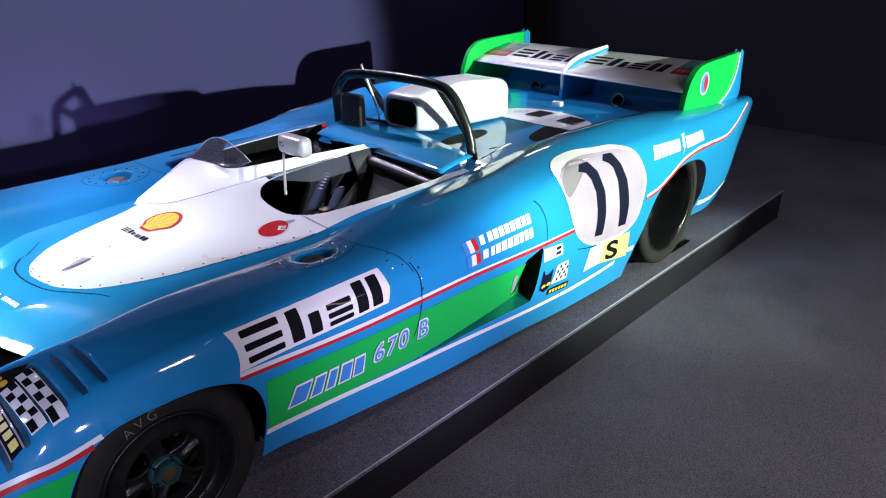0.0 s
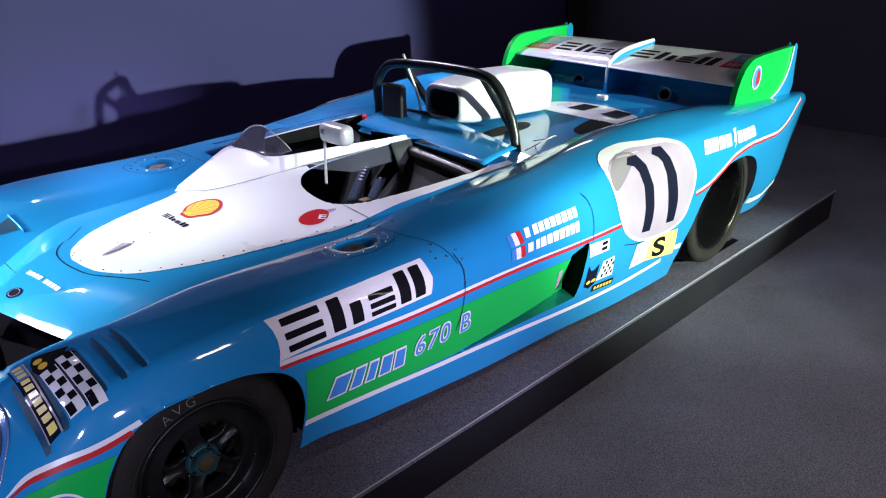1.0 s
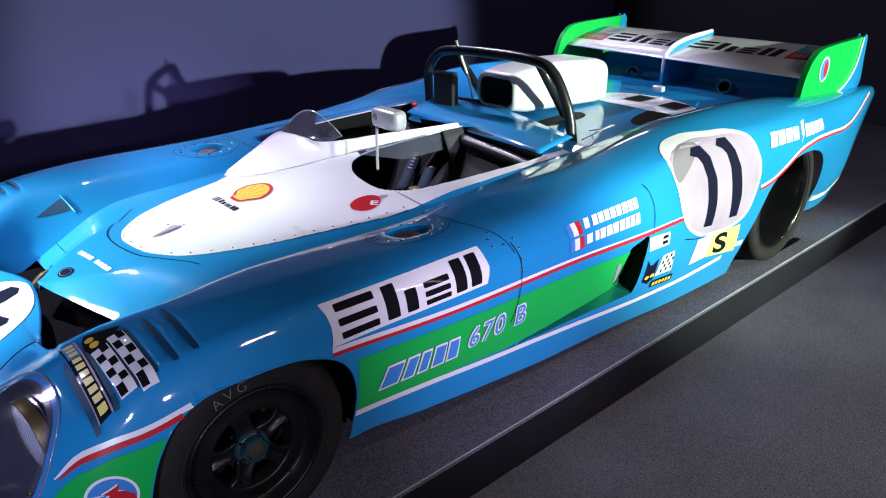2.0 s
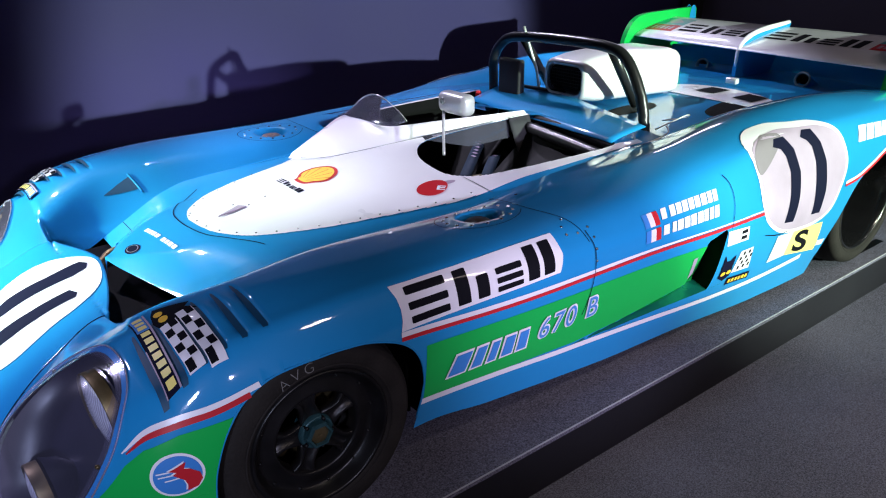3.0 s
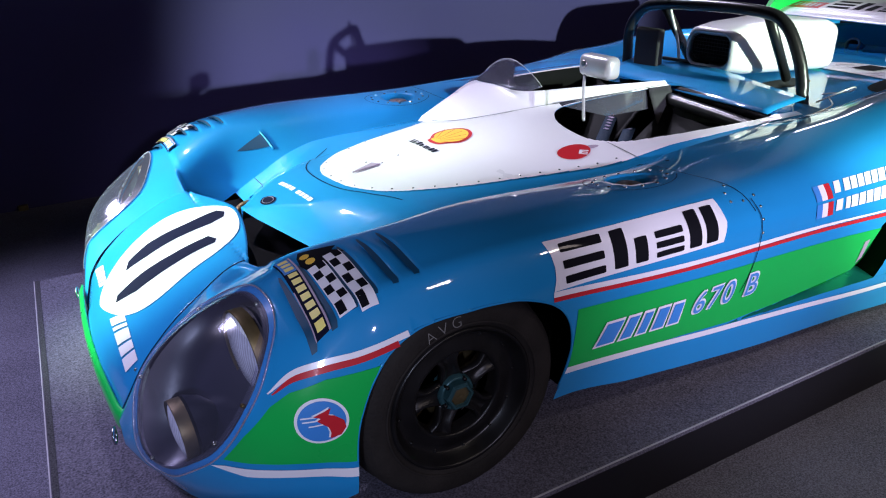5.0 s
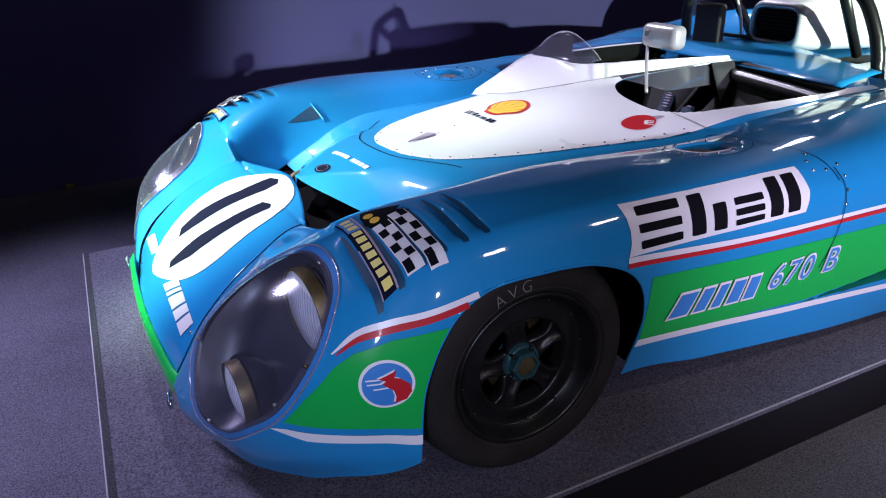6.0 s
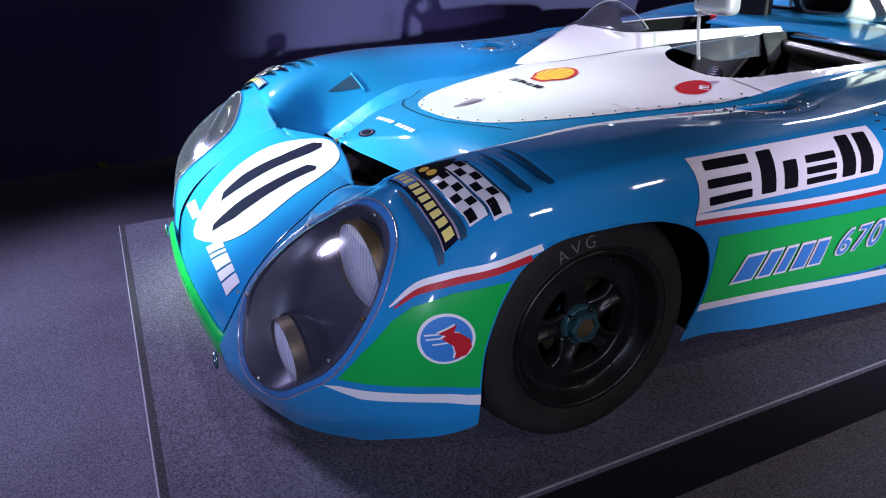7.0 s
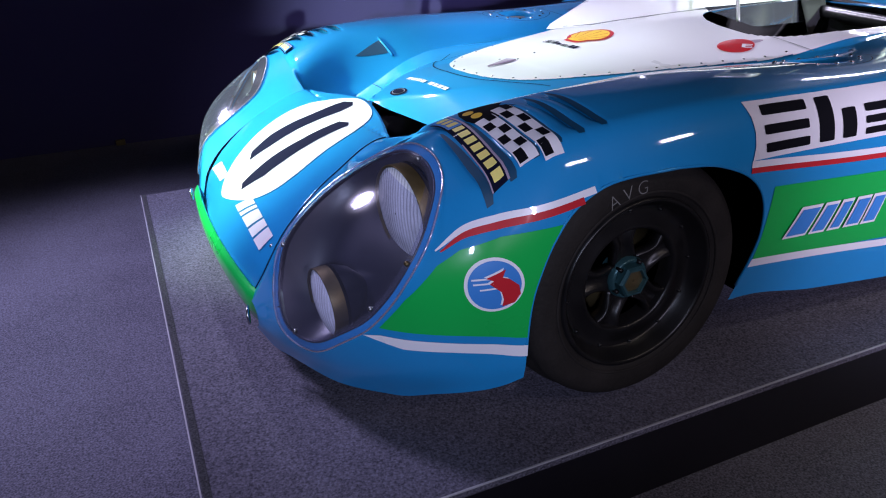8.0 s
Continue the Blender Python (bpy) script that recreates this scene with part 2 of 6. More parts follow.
def lathe(profile, sides=64, axis="y", at=(0, 0, 0)):
    """A turned shape: profile rows of (along, radius), round the axis y."""
    rows = []
    for along, r in profile:
        rows.append([Vector(at) + Vector((r * math.cos(a), along, r * math.sin(a)) if axis == "y" else (r * math.cos(a), r * math.sin(a), along)) for a in np.linspace(0, 2 * math.pi, sides, endpoint=False)])
    return grid_mesh(rows, closed=True)


def flat(points):
    """A bmesh with one face in the plane z = 0, from 2D points."""
    bm = bmesh.new()
    bm.faces.new([bm.verts.new((x, y, 0)) for x, y in points])
    return bm


def join(*parts):
    bm = bmesh.new()
    for p in parts:
        me = bpy.data.meshes.new("piece")
        p.to_mesh(me)
        p.free()
        bm.from_mesh(me)
        bpy.data.meshes.remove(me)
    return bm


def lettering(text, height, bold=0.0, shear=0.0, wide=1.0, gap=1.0):
    """A flat bmesh of words in the built-in font; the lower left corner is at the origin."""
    data = bpy.data.curves.new("words", "FONT")
    data.body, data.size, data.offset, data.shear, data.space_character = text, 1.0, bold, shear, gap
    ob = bpy.data.objects.new("words", data)
    scene.collection.objects.link(ob)
    me = bpy.data.meshes.new_from_object(ob.evaluated_get(bpy.context.evaluated_depsgraph_get()))
    bpy.data.objects.remove(ob)
    bm = bmesh.new()
    bm.from_mesh(me)
    bpy.data.meshes.remove(me)
    lo = Vector((min(v.co.x for v in bm.verts), min(v.co.y for v in bm.verts), 0))
    hi = max(v.co.y for v in bm.verts) - lo.y
    for v in bm.verts:
        v.co = Vector(((v.co.x - lo.x) * wide, v.co.y - lo.y, 0)) * (height / hi)
    return bm


def rounded(x0, x1, y0, y1, r, n=6):
    """The outline of a rectangle with round corners."""
    out = []
    for cx, cy, a in ((x1 - r, y1 - r, 0), (x0 + r, y1 - r, 90), (x0 + r, y0 + r, 180), (x1 - r, y0 + r, 270)):
        out += [(cx + r * math.cos(radians(a + 90 * k / n)), cy + r * math.sin(radians(a + 90 * k / n))) for k in range(n + 1)]
    return out


def oval(cx, cy, rx, ry, n=40, turn=0.0):
    c, s = math.cos(radians(turn)), math.sin(radians(turn))
    return [(cx + c * rx * math.cos(a) - s * ry * math.sin(a), cy + s * rx * math.cos(a) + c * ry * math.sin(a)) for a in np.linspace(0, 2 * math.pi, n, endpoint=False)]


def closed_curve(points, count=60):
    """A smooth closed outline through 2D points."""
    p = [tuple(q) for q in points]
    k = len(p)
    row = smooth_row(p[-2:] + p + p[:3], 24 * (k + 4))
    a = min(range(len(row)), key=lambda n: np.linalg.norm(row[n] - p[0]) + (0 if n < len(row) // 2 else 9))
    b = min(range(len(row)), key=lambda n: np.linalg.norm(row[n] - p[0]) + (0 if n > len(row) // 2 else 9))
    keep = row[a:b]
    return [tuple(float(c) for c in keep[int(n)]) for n in np.linspace(0, len(keep) - 1, count, endpoint=False)]


def inside(x, z, outline):
    hit = False
    for (ax, az), (bx, bz) in zip(outline, outline[1:] + outline[:1]):
        if (az > z) != (bz > z) and x < (bx - ax) * (z - az) / (bz - az) + ax:
            hit = not hit
    return hit


def nearest_on(x, z, outline):
    best = None
    for (ax, az), (bx, bz) in zip(outline, outline[1:] + outline[:1]):
        dx, dz = bx - ax, bz - az
        f = min(1, max(0, ((x - ax) * dx + (z - az) * dz) / (dx * dx + dz * dz + 1e-12)))
        p = (ax + f * dx, az + f * dz)
        q = (p[0] - x) ** 2 + (p[1] - z) ** 2
        if best is None or q < best[0]:
            best = (q, p)
    return best


def carve(bm, outline, keep, axes=(0, 2), reach=0.02):
    """Cuts a hole with the given outline (in two of the axes) into a fine shell, where keep(co) is true; the rim is drawn onto the outline."""
    i, k = axes
    gone = [f for f in bm.faces if keep(f.calc_center_median()) and inside(f.calc_center_median()[i], f.calc_center_median()[k], outline)]
    rim = {v for f in gone for v in f.verts}
    bmesh.ops.delete(bm, geom=gone, context="FACES")
    for v in rim:
        if v.is_valid and v.link_faces:
            q, p = nearest_on(v.co[i], v.co[k], outline)
            if q < reach**2:
                v.co[i], v.co[k] = p


# ---- the room ----


def slab(name, bm, mat, label, category):
    ob = part(name, bm, mat, None, "", False)
    return tagged(ob, label, category, kind="structure")


slab("floor", box(-9, 9, -11, 7, FLOOR - 0.1, FLOOR), CARPET, "charcoal felt carpet on the hall floor", "floor")
slab("wall_back", box(-9, 6.4, 2.46, 2.66, FLOOR, 3.8), WALL, "dark painted exhibition wall behind the car", "wall")
slab("wall_side", box(6.4, 6.6, -11, 7, FLOOR, 3.8), WALL_SIDE, "dark exhibition wall behind the tail", "wall")
slab("wall_front", box(-9.2, -9, -11, 7, FLOOR, 3.8), WALL_BLACK, "black exhibition wall of the hall", "wall")
slab("wall_rear", box(-9, 6.4, -11.2, -11, FLOOR, 3.8), WALL_BLACK, "black exhibition wall of the hall", "wall")
slab("ceiling", box(-9.2, 6.6, -11.2, 7, 3.8, 3.9), WALL_BLACK, "black painted ceiling of the hall", "ceiling")

# the low platform under the car, a little askew to it
platform = thing("display_platform", "low carpeted display platform with black sides", "platform")
PLATE = Matrix.Rotation(radians(-1.22), 4, "Z")


def plate_box(*a, **k):
    bm = box(*a, **k)
    bm.transform(PLATE)
    return bm


P0X, P1X, P0Y, P1Y = -0.835, 4.105, -0.990, 0.925
PZ = 0.035
part("deck", plate_box(P0X, P1X, P0Y, P1Y, PZ - 0.022, PZ, bevel=0.004), CARPET_TOP, platform, "grey carpet top", False)
part("side_board", plate_box(P0X + 0.004, P1X - 0.004, P0Y + 0.003, P1Y - 0.003, FLOOR, PZ - 0.0225), PLAT_SIDE, platform, "black side boards", False)
part("edge_strip", plate_box(P0X, P1X, P0Y - 0.0035, P0Y - 0.0005, PZ - 0.0028, PZ + 0.0005), ALU, platform, "thin pale edge strip", False)
part("edge_strip", plate_box(P0X - 0.0035, P0X - 0.0005, P0Y, P1Y, PZ - 0.0028, PZ + 0.0005), ALU, platform, "thin pale edge strip", False)
part("border_strip", plate_box(P0X + 0.002, P0X + 0.017, P0Y + 0.004, P1Y - 0.004, PZ - 0.004, PZ + 0.0015), CARPET_EDGE, platform, "darker carpet border", False)
part("cable_slot", plate_box(2.72, 2.94, P0Y + 0.066, P0Y + 0.10, PZ - 0.004, PZ + 0.001), TRIM_BLACK, platform, "small black slot in the platform", False)


# ---- the car's shell ----
# lines along the body: how far from the middle, and how high, by the distance behind the front axle
VALLEY = line([(-0.665, 0.40, 0.20), (-0.63, 0.445, 0.285), (-0.57, 0.43, 0.365), (-0.45, 0.40, 0.455), (-0.305, 0.363, 0.512), (-0.29, 0.40, 0.40), (-0.20, 0.41, 0.43), (-0.05, 0.44, 0.50), (0.10, 0.47, 0.562), (0.20, 0.49, 0.580), (0.70, 0.525, 0.592), (1.0, 0.575, 0.648), (1.5, 0.57, 0.665), (2.0, 0.52, 0.655), (2.7, 0.55, 0.63), (3.2, 0.68, 0.62), (3.82, 0.72, 0.62)])
INNER = line([(-0.665, 0.42, 0.205), (-0.63, 0.47, 0.30), (-0.57, 0.50, 0.40), (-0.45, 0.50, 0.487), (-0.30, 0.51, 0.555), (-0.05, 0.59, 0.622), (0.20, 0.60, 0.643), (0.70, 0.60, 0.628), (1.0, 0.64, 0.655), (1.5, 0.66, 0.69), (2.0, 0.64, 0.73), (2.7, 0.68, 0.715), (3.2, 0.75, 0.66), (3.82, 0.79, 0.645)])
CREST = line([(-0.665, 0.44, 0.21), (-0.63, 0.51, 0.32), (-0.57, 0.575, 0.425), (-0.45, 0.62, 0.525), (-0.31, 0.66, 0.595), (-0.19, 0.69, 0.635), (0.0, 0.72, 0.657), (0.2, 0.73, 0.661), (0.7, 0.72, 0.648), (1.09, 0.74, 0.667), (1.5, 0.755, 0.708), (1.83, 0.76, 0.750), (2.3, 0.78, 0.768), (2.65, 0.80, 0.748), (3.1, 0.82, 0.695), (3.5, 0.84, 0.665), (3.82, 0.85, 0.650)])
SHOULDER = line([(-0.665, 0.46, 0.207), (-0.63, 0.555, 0.31), (-0.57, 0.665, 0.40), (-0.45, 0.765, 0.487), (-0.31, 0.80, 0.572), (-0.19, 0.82, 0.622), (0.0, 0.845, 0.646), (0.2, 0.85, 0.655), (0.7, 0.86, 0.648), (1.09, 0.88, 0.657), (1.5, 0.885, 0.692), (1.83, 0.885, 0.732), (2.3, 0.92, 0.742), (2.65, 0.93, 0.728), (3.1, 0.915, 0.683), (3.5, 0.895, 0.657), (3.82, 0.872, 0.643)])
UPPER = line([(-0.665, 0.475, 0.20), (-0.63, 0.60, 0.285), (-0.57, 0.715, 0.36), (-0.45, 0.828, 0.433), (-0.31, 0.866, 0.535), (-0.19, 0.884, 0.596), (0.0, 0.898, 0.622), (0.2, 0.906, 0.632), (0.7, 0.932, 0.618), (1.09, 0.952, 0.607), (1.5, 0.958, 0.635), (1.83, 0.944, 0.692), (2.3, 0.995, 0.69), (2.65, 1.0, 0.665), (3.1, 0.965, 0.62), (3.5, 0.925, 0.615), (3.82, 0.884, 0.625)])
WAIST = line([(-0.665, 0.48, 0.19), (-0.63, 0.63, 0.25), (-0.57, 0.735, 0.30), (-0.523, 0.785, 0.30), (-0.45, 0.852, 0.35), (-0.33, 0.914, 0.40), (-0.19, 0.934, 0.46), (0.0, 0.945, 0.50), (0.2, 0.944, 0.53), (0.7, 0.969, 0.545), (1.09, 0.977, 0.53), (1.45, 0.999, 0.49), (1.83, 1.017, 0.48), (2.3, 1.035, 0.53), (2.65, 1.03, 0.52), (3.1, 0.985, 0.50), (3.5, 0.935, 0.52), (3.82, 0.886, 0.605)])
LOWER = line([(-0.665, 0.478, 0.175), (-0.63, 0.60, 0.185), (-0.523, 0.765, 0.20), (-0.45, 0.83, 0.21), (-0.33, 0.892, 0.22), (-0.265, 0.926, 0.245), (-0.19, 0.928, 0.26), (0.0, 0.925, 0.30), (0.34, 0.936, 0.355), (0.83, 0.952, 0.35), (1.09, 0.962, 0.32), (1.5, 0.985, 0.28), (1.95, 1.008, 0.30), (2.3, 1.025, 0.32), (2.65, 1.02, 0.32), (3.1, 0.965, 0.28), (3.45, 0.93, 0.27), (3.65, 0.905, 0.44), (3.82, 0.884, 0.590)])
BOTTOM = line([(-0.665, 0.45, 0.155), (-0.63, 0.50, 0.112), (-0.549, 0.665, 0.105), (-0.461, 0.752, 0.102), (-0.40, 0.808, 0.12), (-0.348, 0.857, 0.14), (-0.305, 0.888, 0.157), (-0.265, 0.918, 0.187), (-0.19, 0.92, 0.20), (0.31, 0.885, 0.195), (0.54, 0.885, 0.158), (0.79, 0.893, 0.132), (1.09, 0.90, 0.105), (1.42, 0.915, 0.095), (1.83, 0.945, 0.082), (2.2, 0.96, 0.08), (2.95, 0.93, 0.14), (3.26, 0.91, 0.114), (3.43, 0.90, 0.145), (3.65, 0.89, 0.375), (3.82, 0.882, 0.575)])
LINES = (VALLEY, INNER, CREST, SHOULDER, UPPER, WAIST, LOWER, BOTTOM)

# the ramp that leads into the side inlet
RAMP = [(0.80, 0.258), (1.0, 0.278), (1.30, 0.322), (1.385, 0.458), (1.475, 0.480), (1.483, 0.472), (1.458, 0.30), (1.445, 0.257), (1.15, 0.256)]


LOUVRES = (-0.310, -0.265, -0.220, -0.176, -0.130, -0.083)


def louvre(x, d):
    """How far a louvre slot sinks the fender top."""
    for at in LOUVRES:
        if at - 0.034 < x <= at + 1e-4:
            ends = min(1.0, max(0.0, (d - 0.655) / 0.05)) * min(1.0, max(0.0, (0.884 - d) / 0.055)) ** 1.5
            return 0.013 * ((x - at + 0.034) / 0.034) ** 1.5 * ends
    return 0.0


def section(x, count=76, slots=True):
    row = smooth_row([f(x) for f in LINES], count)
    out = []
    for d, z in row:
        if slots and 0.55 < x < 0.75:
            r = math.hypot((x - 0.648) / 0.068, (d - 0.702) / 0.052)
            z -= 0.058 * max(0.0, 1 - r * r) ** 0.6 if r < 1 else 0.0
        if slots and -0.35 < x < -0.07:
            z -= louvre(x, d)
        out.append((d, z))
    return out


def stations():
    xs = list(np.linspace(-0.665, -0.60, 9)) + list(np.linspace(-0.592, -0.352, 26)) + [-0.346] + [q for at in LOUVRES for q in (at - 0.034, at - 0.026, at - 0.018, at - 0.010, at - 0.004, at, at + 0.0015)] + list(np.linspace(-0.07, 0.40, 47)) + list(np.linspace(0.412, 0.58, 14)) + list(np.linspace(0.586, 0.712, 26)) + list(np.linspace(0.722, 2.2, 118)) + list(np.linspace(2.215, 3.82, 100))
    return xs


ROWS = [(x, section(x)) for x in stations()]
PLAIN = [(x, section(x, 76, False)) for x in stations()]


# the body is a little lower and nearer to the middle on the far side
SHIFT = line([(-0.7, -0.15), (-0.62, -0.13), (-0.5, -0.10), (-0.3, -0.065), (0.0, -0.05), (0.9, -0.05), (2.2, -0.015), (3.9, 0.0)])
DROP = line([(-0.7, 0.010), (-0.45, 0.022), (0.9, 0.022), (1.25, 0.030), (1.6, 0.036), (1.95, 0.040), (2.25, 0.022), (2.8, 0.008), (3.9, 0.0)])


def far_y(x, d):
    return d + float(SHIFT(x)[0])


def far_z(x, z):
    return z - float(DROP(x)[0]) * min(1.0, max(0.0, (z - 0.25) / 0.25))


def placed(x, side, d, z):
    return Vector((x, -d, z)) if side < 0 else Vector((x, far_y(x, d), far_z(x, z)))


def shell(side, sections):
    rows = [[placed(x, side, d, z) for d, z in row] for x, row in sections]
    bm = grid_mesh(rows if side < 0 else [r[::-1] for r in rows])
    bmesh.ops.recalc_face_normals(bm, faces=bm.faces)
    bm.normal_update()
    f = max(bm.faces, key=lambda q: q.calc_center_median().y * side)
    if f.normal.y * side < 0:
        bmesh.ops.reverse_faces(bm, faces=bm.faces)
    return bm


ARCH_FRONT = [(-0.268, -0.2), (-0.269, 0.205), (-0.269, 0.276), (-0.264, 0.345), (-0.249, 0.40), (-0.225, 0.452), (-0.184, 0.503), (-0.125, 0.536), (-0.065, 0.547), (0.0, 0.549), (0.05, 0.549), (0.126, 0.540), (0.208, 0.506), (0.254, 0.455), (0.273, 0.38), (0.272, 0.30), (0.262, -0.2)]
ARCH_REAR = [(2.20, -0.2), (2.215, 0.20), (2.25, 0.33), (2.317, 0.452), (2.43, 0.515), (2.55, 0.542), (2.68, 0.545), (2.806, 0.523), (2.91, 0.475), (2.972, 0.40), (2.985, 0.30), (2.955, 0.205), (2.94, -0.2)]


def softened(outline, count=120):
    """An open outline redrawn as a smooth curve."""
    return [(float(a), float(b)) for a, b in smooth_row(outline, count)]


ARCH_FRONT, ARCH_REAR = softened(ARCH_FRONT), softened(ARCH_REAR)


def hull(x, y):
    """The height of the central hull between the fenders, with its pointed prow over the radiator outlet."""
    d = abs(y)
    edge, low = VALLEY(max(x, -0.29))
    mid = HULL_MID(x)[0]
    if x < 0.22:
        ridge = max(0.0, 1.03 * (x + 0.215)) if x < -0.06 else lerp(0.16, 0.225, (x + 0.06) / 0.165) if x < 0.105 else lerp(0.225, 0.10, (x - 0.105) / 0.115)
        if x < -0.215:
            return lerp(lerp(0.40, low, 0.2), low, min(1.0, d / edge))
        if d < ridge:
            return mid - 0.02 * (d / max(edge, 1e-3)) ** 2
        f = min(1.0, (d - ridge) / max(0.02, edge - ridge))
        top = mid - 0.02 * (ridge / edge) ** 2
        soft = min(1.0, max(0.0, (x + 0.0) / 0.22))
        return lerp(top, low, lerp(min(1.0, f * 1.5), f**1.8, soft))
    f = min(1.0, d / max(edge, 1e-3))
    return lerp(mid, low, f**2.6)


HULL_MID = line([(-0.19, 0.518), (-0.14, 0.533), (0.06, 0.572), (0.2, 0.584), (0.41, 0.617), (0.68, 0.656), (0.85, 0.672), (1.2, 0.682), (1.6, 0.69)])

car = thing("racing_car", "blue open-cockpit prototype racing car with white hull and green stripes", "race car")
from mathutils.bvhtree import BVHTree

shell_near, shell_far = shell(-1, ROWS), shell(1, ROWS)
TREES = {"side": BVHTree.FromBMesh(shell(-1, PLAIN)), "far": BVHTree.FromBMesh(shell(1, PLAIN))}


# the egg-shaped lamp opening in the front of each fender, seen along a slanted line
LAMP_AT = Vector((-0.497, -0.674, 0.400))
LAMP_OUT = Vector((-0.784, -0.211, 0.584)).normalized()
LAMP_U = Vector((0, 0, 1)).cross(LAMP_OUT).normalized()
LAMP_V = LAMP_OUT.cross(LAMP_U)
EGG = closed_curve([(-0.143, -0.125), (-0.166, -0.03), (-0.163, 0.06), (-0.130, 0.135), (-0.062, 0.186), (0.0, 0.210), (0.064, 0.205), (0.112, 0.183), (0.146, 0.146), (0.165, 0.09), (0.166, 0.03), (0.150, -0.03), (0.115, -0.09), (0.075, -0.135), (0.0, -0.192), (-0.049, -0.208), (-0.09, -0.200), (-0.122, -0.170)], 96)


def lamp_uv(co, side):
    q = (co if side < 0 else Vector((co.x, -(co.y - float(SHIFT(co.x)[0])), co.z + float(DROP(co.x)[0]) * min(1.0, max(0.0, (co.z - 0.24) / 0.25))))) - LAMP_AT
    return q.dot(LAMP_U), q.dot(LAMP_V), q.dot(LAMP_OUT)


def lamp_point(u, v, depth, side=-1):
    """A point over the lamp opening, depth inwards from the fender's skin."""
    u, v, depth = float(u), float(v), float(depth)
    p = LAMP_AT + u * LAMP_U + v * LAMP_V
    hit = TREES["side"].ray_cast(p + 0.3 * LAMP_OUT, -LAMP_OUT)[0]
    q = (hit or p) - depth * LAMP_OUT
    return placed(q.x, side, -q.y, q.z)


def cut_lamp(bm, side):
    gone = []
    for f in bm.faces:
        c = f.calc_center_median()
        if c.x < -0.25 and c.y * side > 0.3:
            u, v, w = lamp_uv(c, side)
            if w > -0.12 and inside(u, v, EGG):
                gone.append(f)
    rim = {v for f in gone for v in f.verts}
    bmesh.ops.delete(bm, geom=gone, context="FACES")
    for v in rim:
        if v.is_valid and v.link_faces:
            a, b, w = lamp_uv(v.co, side)
            q, p = nearest_on(a, b, EGG)
            if q < 0.02**2:
                v.co = lamp_point(p[0], p[1], 0.0, side)


def cut_shell(bm, side):
    near = lambda c: c.y * side > 0.78
    carve(bm, ARCH_FRONT, near)
    carve(bm, ARCH_REAR, near)
    carve(bm, RAMP, near)
    cut_lamp(bm, side)
    return bm


part("bodywork", cut_shell(shell_near, -1), BLUE, car, "glossy blue fibreglass flank and fender")
part("bodywork", cut_shell(shell_far, 1), BLUE, car, "glossy blue fibreglass flank and fender")


def skin(x, z):
    """How far the flank's skin lies from the middle at a height."""
    hit = TREES["side"].ray_cast(Vector((float(x), -1.6, float(z))), Vector((0, 1, 0)))[0]
    return -hit.y if hit else 0.95


def side_ramp(side):
    """The sunken way into the side inlet: a ledge, the wall behind it, and the black duct."""
    ledge, wall = [], []
    for s in np.linspace(0, 1, 50):
        x = lerp(0.80, 1.52, s)
        d = skin(x, 0.258)
        deep = 0.006 + 0.07 * s**0.8
        ledge.append([placed(x, side, d + 0.0008 - deep * f, 0.258 + 0.006 * f) for f in np.linspace(0, 1, 6)])
        if x < 1.475:
            wall.append([placed(x, side, d + 0.0008 - deep, lerp(0.264, 0.470, f)) for f in np.linspace(0, 1, 8)])
    for name, rows, label in (("ramp_wall", wall, "green wall of the sunken side ramp"), ("ramp_ledge", ledge, "dark teal ledge under the side inlet")):
        bm = grid_mesh(rows)
        bmesh.ops.recalc_face_normals(bm, faces=bm.faces)
        part(name, bm, GREEN if name == "ramp_wall" else DARK_TEAL, car, label)
    edge = [(x, z) for x, z in softened(RAMP[:4], 30)]
    soffit = grid_mesh([[placed(x, side, skin(x, z) - 0.002 - f * 0.11, z + 0.004 * f) for f in (0.0, 1.0)] for x, z in edge])
    part("ramp_soffit", soffit, GREEN, car, "green underside over the ramp")
    mouth = [(1.475, 0.481), (1.484, 0.472), (1.46, 0.30), (1.445, 0.257)]
    bm = grid_mesh([[placed(x + 0.05 * f, side, lerp(skin(x, z), 0.80, f), z) for x, z in mouth] for f in (0, 1)])
    part("inlet_duct", bm, TRIM_BLACK, car, "black side duct", False)
    part("duct_back", box(1.38, 1.62, min(side * 0.79, side * 0.80), max(side * 0.79, side * 0.80), 0.25, 0.49), TRIM_BLACK, car, "black inside of the duct", False)


for side in (-1, 1):
    side_ramp(side)

# rolled edges of the wheel arches
for side in (-1, 1):
    for arch in (ARCH_FRONT, ARCH_REAR):
        low = 0.225 if arch is ARCH_FRONT else 0.16
        part("arch_lip", tube([placed(x, side, skin(x, z) - 0.0015, z) for x, z in arch if z > low], 0.0032, 8), BLUE, car, "rolled blue edge of the wheel arch")

# hull between the fenders, with the cockpit cut out
OPENING = closed_curve([(0.836, -0.15), (0.80, -0.28), (0.825, -0.385), (0.95, -0.47), (1.2, -0.512), (1.42, -0.528), (1.485, -0.49), (1.515, -0.30), (1.525, -0.07), (1.40, -0.036), (1.2, -0.03), (0.95, -0.05)], 90)
OPENING_FAR = closed_curve([(0.875, 0.38), (0.885, 0.22), (0.905, 0.105), (1.1, 0.055), (1.3, 0.025), (1.45, 0.015), (1.51, 0.10), (1.53, 0.36), (1.60, 0.44), (1.60, 0.51), (1.4, 0.548), (1.15, 0.548), (1.0, 0.50)], 90)


